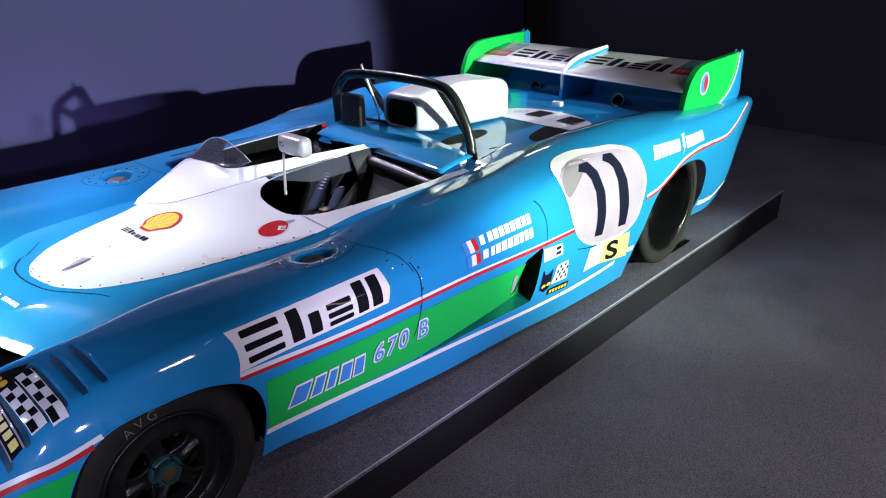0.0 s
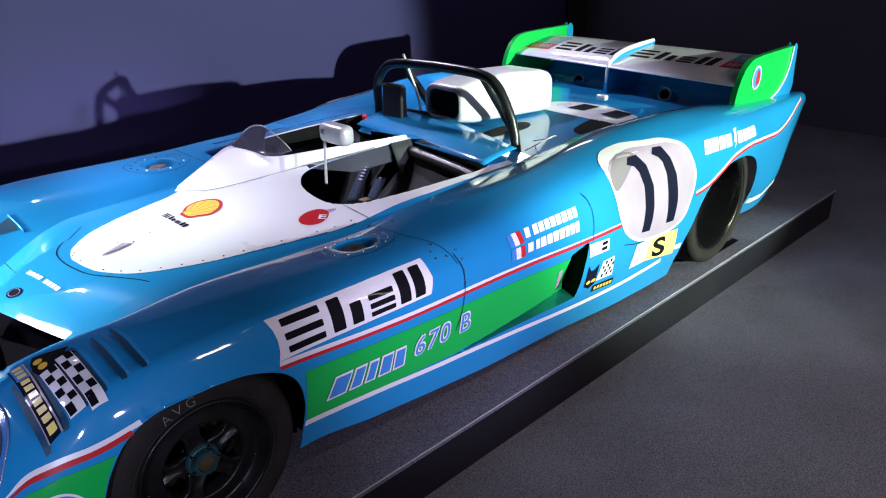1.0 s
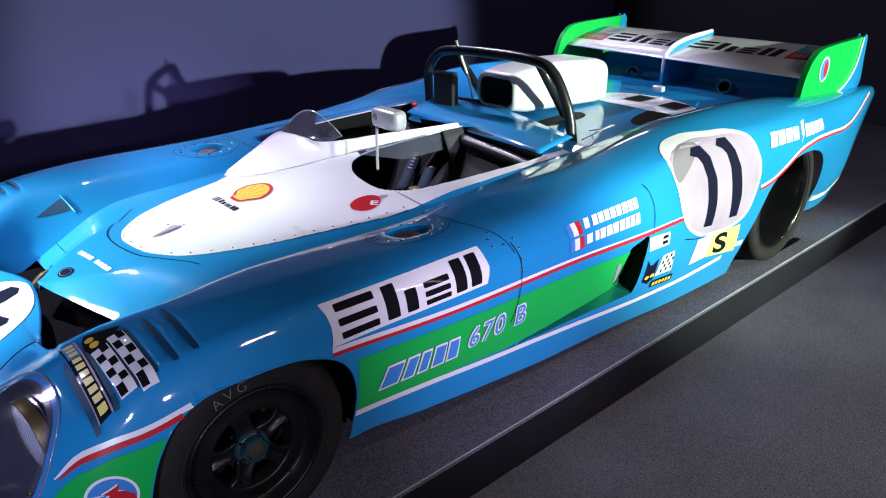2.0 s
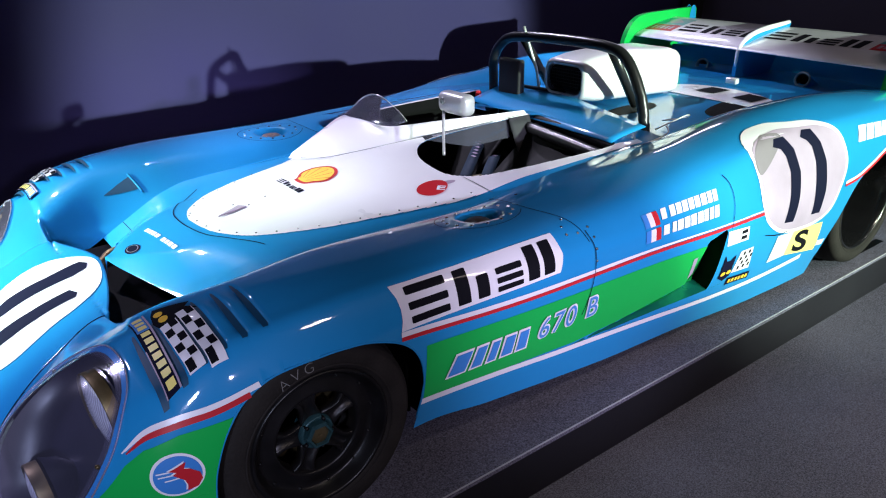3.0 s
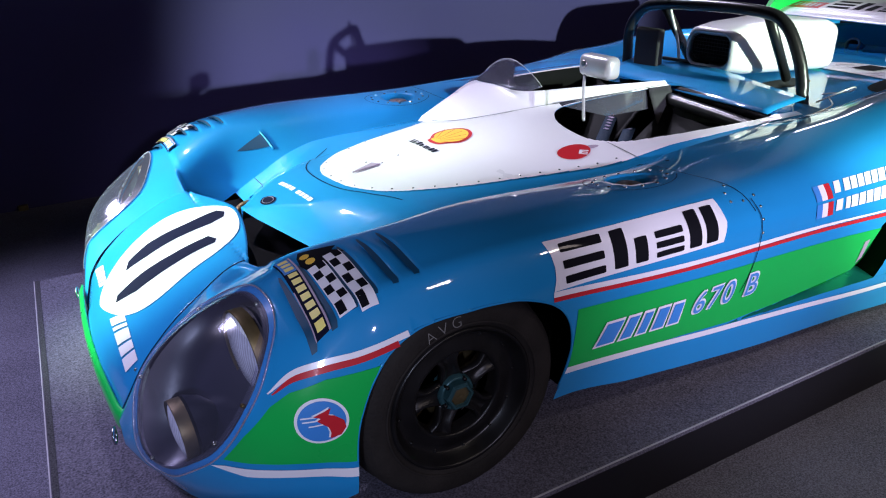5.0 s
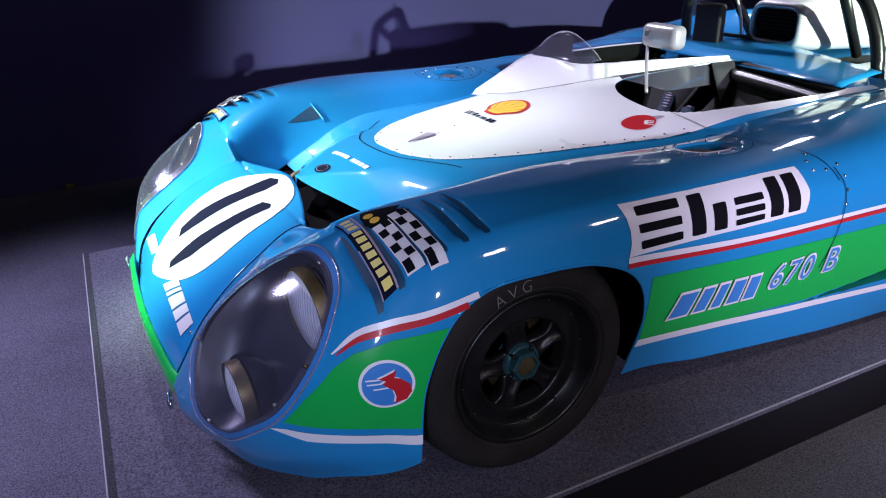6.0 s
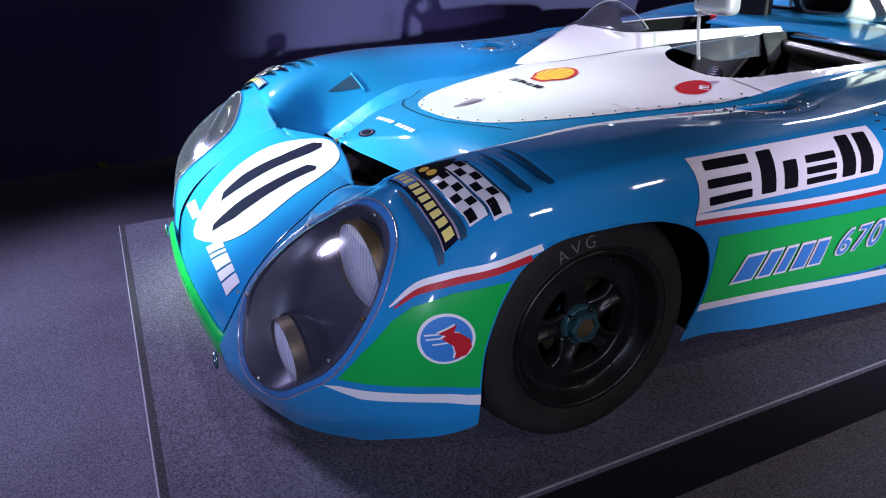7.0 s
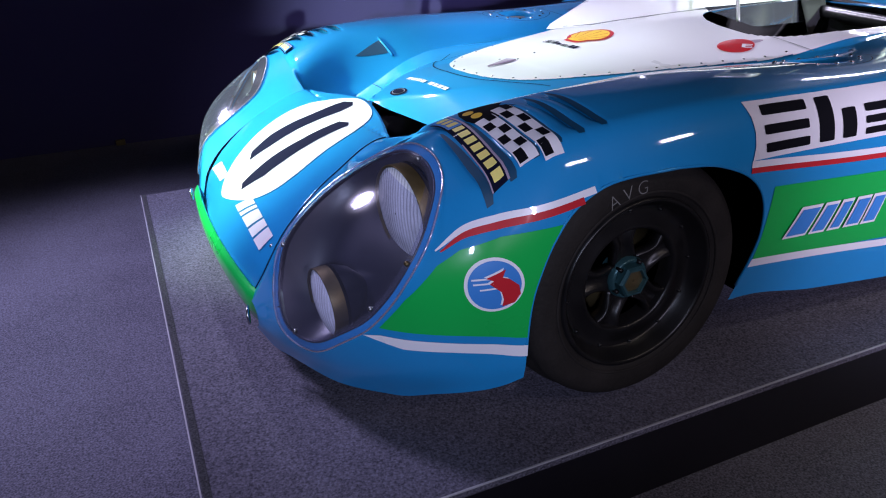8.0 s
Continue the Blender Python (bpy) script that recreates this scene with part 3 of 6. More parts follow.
def hull_mesh(x0, x1):
    rows = []
    for x in np.arange(round(x0 / 0.011), round(x1 / 0.011) + 1) * 0.011:
        e = VALLEY(max(x, -0.29))[0] + 0.006
        rows.append([placed(x, f, e * abs(f), hull(x, e * f)) if f > 0.5 else Vector((x, e * f + max(0.0, f) * float(SHIFT(x)[0]), hull(x, e * f) - max(0.0, f) * float(DROP(x)[0]))) for f in np.linspace(-1, 1, 101)])
    bm = grid_mesh(rows)
    bm.normal_update()
    if sum(f.normal.z for f in bm.faces) < 0:
        bmesh.ops.reverse_faces(bm, faces=bm.faces)
    return bm


hull_bm = hull_mesh(-0.30, 1.70)
TREES["top"] = BVHTree.FromBMesh(hull_bm)
carve(hull_bm, OPENING, lambda c: True, axes=(0, 1), reach=0.03)
carve(hull_bm, OPENING_FAR, lambda c: True, axes=(0, 1), reach=0.03)
# the radiator outlets: open on both sides of the arrow-shaped prow
OUTLET = [(-0.40, -0.60), (-0.0045, -0.60), (-0.2145, -0.002), (-0.135, 0.125), (-0.135, 0.60), (-0.40, 0.60)]
for (ax, ay), (bx, by) in zip(OUTLET[1:4], OUTLET[2:5]):
    bmesh.ops.bisect_plane(hull_bm, geom=hull_bm.verts[:] + hull_bm.edges[:] + hull_bm.faces[:], plane_co=(ax, ay, 0), plane_no=(by - ay, ax - bx, 0), dist=1e-5)
bmesh.ops.delete(hull_bm, geom=[f for f in hull_bm.faces if inside(f.calc_center_median().x, f.calc_center_median().y, OUTLET)], context="FACES")
part("hull", hull_bm, BLUE, car, "blue upper hull between the fenders")
# black sheets close the outlets and stand in for their shaded depth
part("outlet_shade_floor", box(-0.31, -0.05, -0.40, 0.34, 0.415, 0.425), TRIM_BLACK, car, "black sheet for the shade inside the radiator outlets", False)
part("outlet_shade_back", box(-0.06, -0.05, -0.45, 0.40, 0.39, 0.475), TRIM_BLACK, car, "upright black sheet for the shade inside the radiator outlets", False)
part("hose", tube([(-0.20, 0.16, 0.43), (-0.15, 0.19, 0.45), (-0.09, 0.20, 0.44)], 0.018, 12, 10), BRASS, car, "brown hose in the radiator outlet")

# nose panel
NOSE_MID = line([(-0.70, 0.175), (-0.675, 0.235), (-0.64, 0.29), (-0.60, 0.338), (-0.5, 0.42), (-0.4, 0.472), (-0.3, 0.503), (-0.225, 0.520)])


def nose_mesh():
    rows = []
    for s in np.linspace(0, 1, 60):
        row = []
        for f in np.linspace(-1, 1, 81):
            back = -0.30 + 0.075 * (1 - abs(f) ** 1.6)
            front = -0.66 - 0.02 * (1 - f * f)
            x = lerp(front, back, s)
            e, low = VALLEY(max(x, -0.664))
            if x > -0.30:
                e, low = 0.363, 0.512
            z = lerp(NOSE_MID(x)[0], low, abs(f) ** 2.2)
            row.append(Vector((x, f * (e - 0.001) + max(0.0, f) * float(SHIFT(x)[0]), z - max(0.0, f) * 0.012)))
        rows.append(row)
    bm = grid_mesh(rows)
    bm.normal_update()
    if sum(f.normal.z for f in bm.faces) < 0:
        bmesh.ops.reverse_faces(bm, faces=bm.faces)
    return bm


nose_bm = nose_mesh()
TREES["nose"] = BVHTree.FromBMesh(nose_bm)
solid(part("nose_panel", nose_bm, BLUE, car, "blue nose panel with a white number oval"), 0.004)

# rear deck
def deck_mesh():
    rows = []
    for x in np.linspace(1.69, 3.78, 120):
        e, low = VALLEY(x)
        rows.append([Vector((x, (e + 0.01) * f + max(0.0, f) * float(SHIFT(x)[0]), lerp(0.668 - 0.03 * max(0, x - 2.2), low, abs(f) ** 3))) for f in np.linspace(-1, 1, 61)])
    bm = grid_mesh(rows)
    bm.normal_update()
    if sum(f.normal.z for f in bm.faces) < 0:
        bmesh.ops.reverse_faces(bm, faces=bm.faces)
    return bm


deck_bm = deck_mesh()
TREES["deck"] = BVHTree.FromBMesh(deck_bm)
part("rear_deck", deck_bm, BLUE, car, "blue engine deck")


# ---- wheels ----
def wheel(at, radius, width, rim_r, dish, paint, label):
    """A slick tyre on a black rim under the car; the outer face looks towards -y. dish: rows of (depth, radius) over the rim's face."""
    w = new("wheel")
    w.parent = car
    w.location = at
    tagged(w, label)
    h, r = width / 2, radius
    prof = [(-h + 0.012, rim_r - 0.004), (-h - 0.002, rim_r + 0.008), (-h - 0.010, lerp(rim_r, r, 0.30)), (-h - 0.008, lerp(rim_r, r, 0.62)), (-h + 0.008, lerp(rim_r, r, 0.82)), (-h + 0.034, r - 0.012), (-h + 0.065, r - 0.002), (0, r), (h - 0.045, r - 0.001), (h - 0.022, r - 0.008), (h, lerp(rim_r, r, 0.8)), (h + 0.004, lerp(rim_r, r, 0.4)), (h, rim_r)]
    prof = [tuple(p) for p in smooth_row(prof, 60)]
    tyre = part("tyre", lathe(prof, 96), RUBBER, w, "black slick racing tyre")
    part("bead_line", lathe([(-h - 0.0085, lerp(rim_r, r, 0.16)), (-h - 0.0115, lerp(rim_r, r, 0.19)), (-h - 0.0095, lerp(rim_r, r, 0.22))], 96), RUBBER, tyre)
    lip = [(-h + 0.006, rim_r + 0.006), (-h - 0.005, rim_r + 0.004), (-h - 0.007, rim_r - 0.001), (-h - 0.003, rim_r - 0.006), (-h + 0.008, rim_r - 0.009)]
    part("rim", lathe(lip + [(-h + d, q) for d, q in dish], 96), paint, w, "black painted rim")
    return w


def spokes(w, width, depth, outer, count):
    """Five forked spokes with openings between them, and a hub with one large nut."""
    h = width / 2
    y = -h + depth
    for n in range(count):
        a = 2 * math.pi * (n + 0.42) / count
        rows = []
        for f in np.linspace(0, 1, 11):
            r = lerp(0.036, outer + 0.006, f)
            half = lerp(0.021, 0.020, f) + 0.022 * max(0.0, f - 0.55) ** 1.5 / 0.3 + 0.008 * (1 - f) ** 4
            lift = -0.002 - 0.006 * math.sin(math.pi * f) + 0.010 * (1 - f)
            dip = 0.011 * min(1.0, f * 2.5)
            prof = [(-half, 0.024), (-half * 0.97, lift * 0.3), (-half * 0.78, lift), (-half * 0.5, lift + 0.3 * dip), (-half * 0.3, lift + dip), (half * 0.3, lift + dip), (half * 0.5, lift + 0.3 * dip), (half * 0.78, lift), (half * 0.97, lift * 0.3), (half, 0.024)]
            rows.append([Vector((r * math.cos(a) - u * math.sin(a), y + v, r * math.sin(a) + u * math.cos(a))) for u, v in prof])
        bm = grid_mesh(rows)
        bmesh.ops.recalc_face_normals(bm, faces=bm.faces)
        solid(part("spoke", bm, RIM_BLACK, w), 0.005)
    y += 0.016
    hub = part("hub", lathe([(y + 0.02, 0.046), (y - 0.010, 0.045), (y - 0.020, 0.042), (y - 0.022, 0.038), (y - 0.016, 0.032)], 40), GREEN_STEEL, w, "dull green hub ring")
    for n in range(5):
        a = 2 * math.pi * (n + 0.9) / 5
        part("hub_pin", tube([(0.039 * math.cos(a), y - 0.012, 0.039 * math.sin(a)), (0.039 * math.cos(a), y - 0.029, 0.039 * math.sin(a))], [0.005, 0.004], 10), RIM_BLACK, hub)
    nut = lathe([(y - 0.012, 0.036), (y - 0.034, 0.036), (y - 0.039, 0.032), (y - 0.039, 0.027), (y - 0.028, 0.024)], 6)
    part("hub_nut", nut, GREEN_STEEL, w, "large hexagonal centre nut", False)
    part("axle_end", lathe([(y - 0.032, 0.001), (y - 0.034, 0.010), (y - 0.031, 0.018), (y - 0.032, 0.023), (y - 0.024, 0.027)], 32), BRASS, w, "dull brown axle end")
    part("brake_disc", lathe([(y + 0.09, 0.05), (y + 0.070, 0.06), (y + 0.070, outer + 0.02), (y + 0.10, outer + 0.02)], 48), BRASS, w, "rusty brake disc")
    y -= 0.016
    for n in range(12):
        a = 2 * math.pi * (n + 0.2) / 12
        r = outer + 0.042
        part("rim_bolt", tube([(r * math.cos(a), y + 0.010, r * math.sin(a)), (r * math.cos(a), y - 0.008, r * math.sin(a))], [0.0045, 0.003], 8), RIM_BLACK, w)


FR, RR = 0.268, 0.308
front_wheel = wheel((0.005, -0.775, PZ + FR), FR, 0.235, 0.176, [(0.014, 0.160), (0.026, 0.156), (0.029, 0.150), (0.029, 0.138), (0.022, 0.118), (0.021, 0.112), (0.026, 0.107), (0.060, 0.105)], RIM_BLACK, "front wheel with a black five-spoke rim")
spokes(front_wheel, 0.235, 0.030, 0.108, 5)
rear_wheel = wheel((2.56, -0.822, PZ + RR), RR, 0.36, 0.226, [(0.03, 0.212), (0.12, 0.196), (0.17, 0.190), (0.176, 0.180), (0.176, 0.150), (0.172, 0.138), (0.180, 0.132), (0.22, 0.130)], RIM_GLOSS, "wide rear wheel with a deep black rim")
spokes(rear_wheel, 0.36, 0.180, 0.133, 5)
for w in (front_wheel, rear_wheel):
    copy_thing(w, Matrix.Translation((w.location.x, -w.location.y, w.location.z)) @ Matrix.Rotation(radians(180), 4, "Z"))

# wheel wells and the dark underside
for side in (-1, 1):
    part("wheel_well", box(-0.19, 0.27, min(side * 0.575, side * 0.82), max(side * 0.575, side * 0.82), 0.545, 0.555), TRIM_BLACK, car, "black wheel well", False)
    part("wheel_well", box(2.2, 2.96, min(side * 0.50, side * 0.90), max(side * 0.50, side * 0.90), 0.59, 0.60), TRIM_BLACK, car, "black wheel well", False)
    for x, low in ((-0.27, 0.215), (0.29, 0.215), (2.17, 0.11), (3.0, 0.17)):
        part("well_panel", box(x - 0.004, x + 0.004, min(side * 0.56, side * (0.84 if x < 1 else 0.88)), max(side * 0.56, side * (0.84 if x < 1 else 0.88)), low, 0.53), TRIM_BLACK, car, "black wheel well panel", False)
part("floor_pan", box(-0.55, 3.2, -0.62, 0.62, 0.09, 0.12), TRIM_BLACK, car, "black undertray", False)
for side in (-1, 1):
    part("undertray", box(0.32, 2.14, min(side * 0.6, side * 0.87), max(side * 0.6, side * 0.87), 0.195, 0.205), TRIM_BLACK, car, "black undertray of the side pod", False)

# ---- rear wing ----
def fin(d):
    pts = [(float(a), float(b)) for a, b in smooth_row([(3.0, 0.60), (3.02, 0.74), (3.06, 0.83), (3.12, 0.885), (3.22, 0.912), (3.5, 0.919), (3.735, 0.921)], 40)] + [(3.75, 0.91), (3.755, 0.80), (3.752, 0.66), (3.5, 0.60)]
    bm = flat([(x + fin_back(d), z) for x, z in pts])
    for v in bm.verts:
        v.co = Vector((v.co.x, d, v.co.y))
    return bm


def fin_back(y):
    """How much farther back the far end of the wing stands."""
    return 0.045 if y > 0 else 0.0


FIN_Y = {-1: -0.80, 1: 0.757}
wing = new("rear_wing")
wing.parent = car
tagged(wing, "white rear wing between green side fins")
for side in (-1, 1):
    solid(part("side_fin", fin(FIN_Y[side]), GREEN, wing, "green side fin with a blue trailing strip", False), 0.03, 0.0)


def airfoil(front, back, z0, z1, thick, y0, y1):
    """A wing plane between two ends; front and back give the edges' places at both ends."""
    top = [(f, thick * 1.6 * (0.9 * math.sqrt(f) - 0.45 * f - 0.45 * f * f) + 0.004) for f in np.linspace(0, 1, 14)]
    low = [(f, -0.5 * thick * (math.sqrt(f) - f) - 0.002) for f in np.linspace(1, 0, 14)]
    rows = []
    for g in np.linspace(0, 1, 5):
        rows.append([Vector((lerp(lerp(*front, g), lerp(*back, g), f), lerp(y0, y1, g), lerp(z0, z1, f) + h)) for f, h in top + low])
    bm = grid_mesh(rows, closed=True)
    bmesh.ops.recalc_face_normals(bm, faces=bm.faces)
    return bm


wing_bm = airfoil((3.03, 3.165), (3.555, 3.575), 0.788, 0.868, 0.026, -0.79, 0.747)
TREES["wing"] = BVHTree.FromBMesh(wing_bm)
part("wing_plane", wing_bm, WHITE, wing, "white wing plane")
cf = flat(closed_curve([(3.12, 0.60), (3.10, 0.74), (3.13, 0.81), (3.3, 0.87), (3.58, 0.89), (3.60, 0.875), (3.5, 0.72), (3.4, 0.60)], 50))
for v in cf.verts:
    v.co = Vector((v.co.x, 0, v.co.y))
solid(part("middle_fin", cf, BLUE, wing, "blue centre fin with a white top edge", False), 0.022, 0.0)

# ---- roll hoop ----
hoop = new("roll_hoop")
hoop.parent = car
tagged(hoop, "satin black tubular roll hoop with braces")
part("hoop_tube", tube([(1.715, 0.425, 0.58), (1.715, 0.43, 0.74), (1.71, 0.425, 0.84), (1.71, 0.375, 0.915), (1.71, 0.28, 0.955), (1.71, 0.0, 0.97), (1.71, -0.25, 0.965), (1.71, -0.345, 0.93), (1.71, -0.41, 0.84), (1.715, -0.445, 0.74), (1.715, -0.47, 0.60)], 0.022, 16, 80), TUBE_BLACK, hoop)
part("brace", tube([(1.72, 0.24, 0.95), (1.90, 0.19, 0.67)], 0.019, 14), TUBE_BLACK, hoop)
part("brace", tube([(1.72, -0.265, 0.952), (1.98, -0.20, 0.69)], 0.019, 14), TUBE_BLACK, hoop)

# ---- engine airbox ----
def airbox():
    rows = []
    for x, w0, w1, z0, z1 in ((1.74, -0.100, 0.118, 0.73, 0.868), (1.76, -0.112, 0.128, 0.718, 0.882), (1.85, -0.115, 0.13, 0.70, 0.895), (2.1, -0.12, 0.15, 0.685, 0.90), (2.36, -0.12, 0.17, 0.67, 0.882), (2.41, -0.115, 0.165, 0.67, 0.868), (2.435, -0.10, 0.15, 0.675, 0.85)):
        rows.append([Vector((x, y, z)) for y, z in rounded(w0, w1, z0, z1, 0.048)])
    bm = grid_mesh(rows, closed=True)
    bm.verts.ensure_lookup_table()
    n = len(rows[0])
    bm.faces.new([bm.verts[k] for k in range(len(bm.verts) - n, len(bm.verts))])
    bmesh.ops.recalc_face_normals(bm, faces=bm.faces)
    return bm


box_thing = new("air_intake_box")
box_thing.parent = car
tagged(box_thing, "white engine air box with a black mesh mouth")
solid(part("shell", airbox(), WHITE, box_thing), 0.012)
mouth = flat(rounded(-0.088, 0.108, 0.752, 0.852, 0.04))
for v in mouth.verts:
    v.co = Vector((1.765, v.co.x, v.co.y))
part("mouth", mouth, TRIM_BLACK, box_thing, "black inside of the mouth", False)
wires = [tube([(1.762, y, 0.756), (1.762, y, 0.848)], 0.0012, 5) for y in np.linspace(-0.075, 0.095, 13)] + [tube([(1.760, -0.084, z), (1.760, 0.104, z)], 0.0012, 5) for z in np.linspace(0.768, 0.838, 6)]
part("mesh", join(*wires), TUBE_BLACK, box_thing, "black wire mesh in the mouth", False)

# ---- white hull covering and driver's cowl ----

# white covering of the hull
WHITE_EDGE = [(float(a), float(b)) for a, b in smooth_row([(0.050, 0.0), (0.058, -0.08), (0.080, -0.165), (0.165, -0.28), (0.324, -0.384), (0.51, -0.44), (0.70, -0.482), (0.835, -0.518), (1.0, -0.545), (1.3, -0.562), (1.575, -0.562)], 70)]
WHITE_EDGE += [(1.58, -0.530), (1.46, -0.520), (1.40, -0.30), (1.50, -0.035), (1.50, 0.01), (1.3, 0.05), (0.90, 0.20), (0.90, 0.45), (0.85, 0.43)]
WHITE_EDGE += [(float(a), float(b)) for a, b in smooth_row([(0.70, 0.355), (0.57, 0.30), (0.44, 0.258), (0.29, 0.225), (0.174, 0.19), (0.09, 0.106), (0.061, 0.045)], 40)]
white_bm = hull_mesh(-0.05, 1.60)
carve(white_bm, OPENING, lambda c: True, axes=(0, 1), reach=0.03)
carve(white_bm, OPENING_FAR, lambda c: True, axes=(0, 1), reach=0.03)
far_out = [f for f in white_bm.faces if not inside(f.calc_center_median().x, f.calc_center_median().y, WHITE_EDGE)]
rim = {v for f in far_out for v in f.verts}
bmesh.ops.delete(white_bm, geom=far_out, context="FACES")
for v in rim:
    if v.is_valid and v.link_faces:
        q, p = nearest_on(v.co.x, v.co.y, WHITE_EDGE)
        if q < 0.0004:
            v.co.x, v.co.y = p
for v in white_bm.verts:
    v.co.z += 0.0025
white_panel = part("hull_cover", white_bm, WHITE, car, "riveted white hull cover")

# raised white cowl before the driver
low = smooth_row([(0.535, 0.27, 0.622), (0.545, 0.22, 0.628), (0.56, 0.16, 0.637), (0.60, 0.10, 0.645), (0.683, 0.045, 0.660), (0.95, 0.0, 0.677), (1.25, -0.024, 0.687), (1.485, -0.034, 0.694)], 80)
high = smooth_row([(0.56, 0.285, 0.63), (0.70, 0.32, 0.68), (0.828, 0.343, 0.722), (0.85, 0.20, 0.722), (0.875, 0.08, 0.720), (1.1, 0.03, 0.718), (1.36, -0.012, 0.712), (1.47, -0.020, 0.705)], 80)
back = smooth_row([(0.575, 0.30, 0.60), (0.72, 0.37, 0.625), (0.865, 0.385, 0.650), (0.875, 0.21, 0.665), (0.90, 0.10, 0.668), (1.11, 0.048, 0.672), (1.365, 0.006, 0.674), (1.47, 0.0, 0.68)], 80)
rows = []
for f in np.linspace(0, 1, 12):
    rows.append([Vector((*(lerp(a, b, f)[:2]), lerp(a[2] - 0.004, b[2], f ** lerp(1.7, 1.0, min(1.0, k / 45))) + 0.010 * min(1.0, k / 45) * math.sin(math.pi * f))) for k, (a, b) in enumerate(zip(low, high))])
rows += [[Vector(lerp(b, c, f)) for b, c in zip(high, back)] for f in (0.1, 0.5, 1.0)]
cowl_bm = grid_mesh(rows)
bmesh.ops.recalc_face_normals(cowl_bm, faces=cowl_bm.faces)
cowl = part("driver_cowl", cowl_bm, WHITE, car, "raised white cowl before the driver")
part("cowl_seam", tube([(q[0], q[1], q[2] + 0.002) for q in low[6:]], 0.0018, 6), DULL_STEEL, cowl, "thin seam along the cowl")

screen_base = smooth_row([(0.815, 0.365, 0.718), (0.832, 0.30, 0.722), (0.845, 0.22, 0.722), (0.858, 0.14, 0.721), (0.885, 0.075, 0.719)], 40)
rows = []
for f in np.linspace(0, 1, 9):
    rows.append([Vector((q[0] + 0.075 * f, q[1] + 0.01 * f, q[2] + 0.088 * f * math.sin(math.pi * min(1, 0.04 + k / 41.0)) ** 0.8)) for k, q in enumerate(screen_base)])
ws = solid(part("windscreen", grid_mesh(rows), PERSPEX, car, "small curved clear windscreen"), 0.003)
ws.visible_shadow = False
part("screen_edge", tube([Vector(q) for q in rows[-1]], 0.0016, 6), SILVER, car, "bright top edge of the windscreen")


# ---- stickers and paint lines ----
def decal(name, bm, ray, tree, mat, parent, label="", lift=0.0014, step=0.02):
    """Lays a flat bmesh onto a body surface: ray(u, v) gives where to look from and which way."""
    us = [v.co.x for v in bm.verts]
    vs = [v.co.y for v in bm.verts]
    for axis, lo, hi in ((0, min(us), max(us)), (1, min(vs), max(vs))):
        n = int((hi - lo) / step)
        for k in range(1, n + 1):
            co = [0, 0, 0]
            co[axis] = lo + (hi - lo) * k / (n + 1)
            no = [0, 0, 0]
            no[axis] = 1
            bmesh.ops.bisect_plane(bm, geom=bm.verts[:] + bm.edges[:] + bm.faces[:], plane_co=co, plane_no=no, dist=1e-6)
    for v in bm.verts:
        eye, way = ray(v.co.x, v.co.y)
        hit, normal, *_ = TREES[tree].ray_cast(eye, way)
        if hit is None:
            hit, normal, *_ = TREES[tree].find_nearest(eye + way * 0.4)
        if normal.dot(way) > 0:
            normal = -normal
        v.co = hit + lift * normal
    bm.normal_update()
    ref = ray(0, 0)[1]
    if sum(f.normal.dot(ref) for f in bm.faces) > 0:
        bmesh.ops.reverse_faces(bm, faces=bm.faces)
    return part(name, bm, mat, parent, label)


def from_side(u, v):
    return Vector((u, -1.6, v)), Vector((0, 1, 0))


def from_far(u, v):
    return Vector((u, 1.6, far_z(u, v))), Vector((0, -1, 0))


def from_top(u, v):
    return Vector((u, v, 1.6)), Vector((0, 0, -1))


def band(centre, half):
    """The outline of a stripe of changing width along rows of (u, v); half: half its width, one or a list."""
    p = smooth_row(centre, 8 * len(centre))
    h = np.interp(np.linspace(0, 1, len(p)), np.linspace(0, 1, len(half)), half) if isinstance(half, (list, tuple)) else np.full(len(p), half)
    t = np.gradient(p, axis=0)
    n = np.stack([-t[:, 1], t[:, 0]], 1) / np.linalg.norm(t, axis=1)[:, None]
    up, lo = p + n * h[:, None], p - n * h[:, None]
    return [tuple(q) for q in up] + [tuple(q) for q in lo[::-1]]


def on_quad(quad, outline):
    """Maps an outline in the unit square into the quad BL, BR, TR, TL."""
    bl, br, tr, tl = (np.array(q, float) for q in quad)
    return [tuple((1 - u) * (1 - v) * bl + u * (1 - v) * br + u * v * tr + (1 - u) * v * tl) for u, v in outline]


def warp(bm, quad, width, height):
    """Maps a flat bmesh of that width and height into the quad BL, BR, TR, TL."""
    bl, br, tr, tl = (np.array(q, float) for q in quad)
    for v in bm.verts:
        a, b = v.co.x / width, v.co.y / height
        p = (1 - a) * (1 - b) * bl + a * (1 - b) * br + a * b * tr + (1 - a) * b * tl
        v.co = Vector((p[0], p[1], 0))
    return bm


def letters(bm):
    """The single letters of a word as bmeshes of their own."""
    left = set(bm.verts)
    out = []
    while left:
        todo, island = [left.pop()], set()
        while todo:
            v = todo.pop()
            island.add(v)
            for e in v.link_edges:
                w = e.other_vert(v)
                if w in left:
                    left.discard(w)
                    todo.append(w)
        one = bmesh.new()
        at = {v: one.verts.new(v.co) for v in island}
        for f in {f for v in island for f in v.link_faces}:
            one.faces.new([at[v] for v in f.verts])
        out.append(one)
    bm.free()
    return out


def size(bm):
    return max(v.co.x for v in bm.verts), max(v.co.y for v in bm.verts)


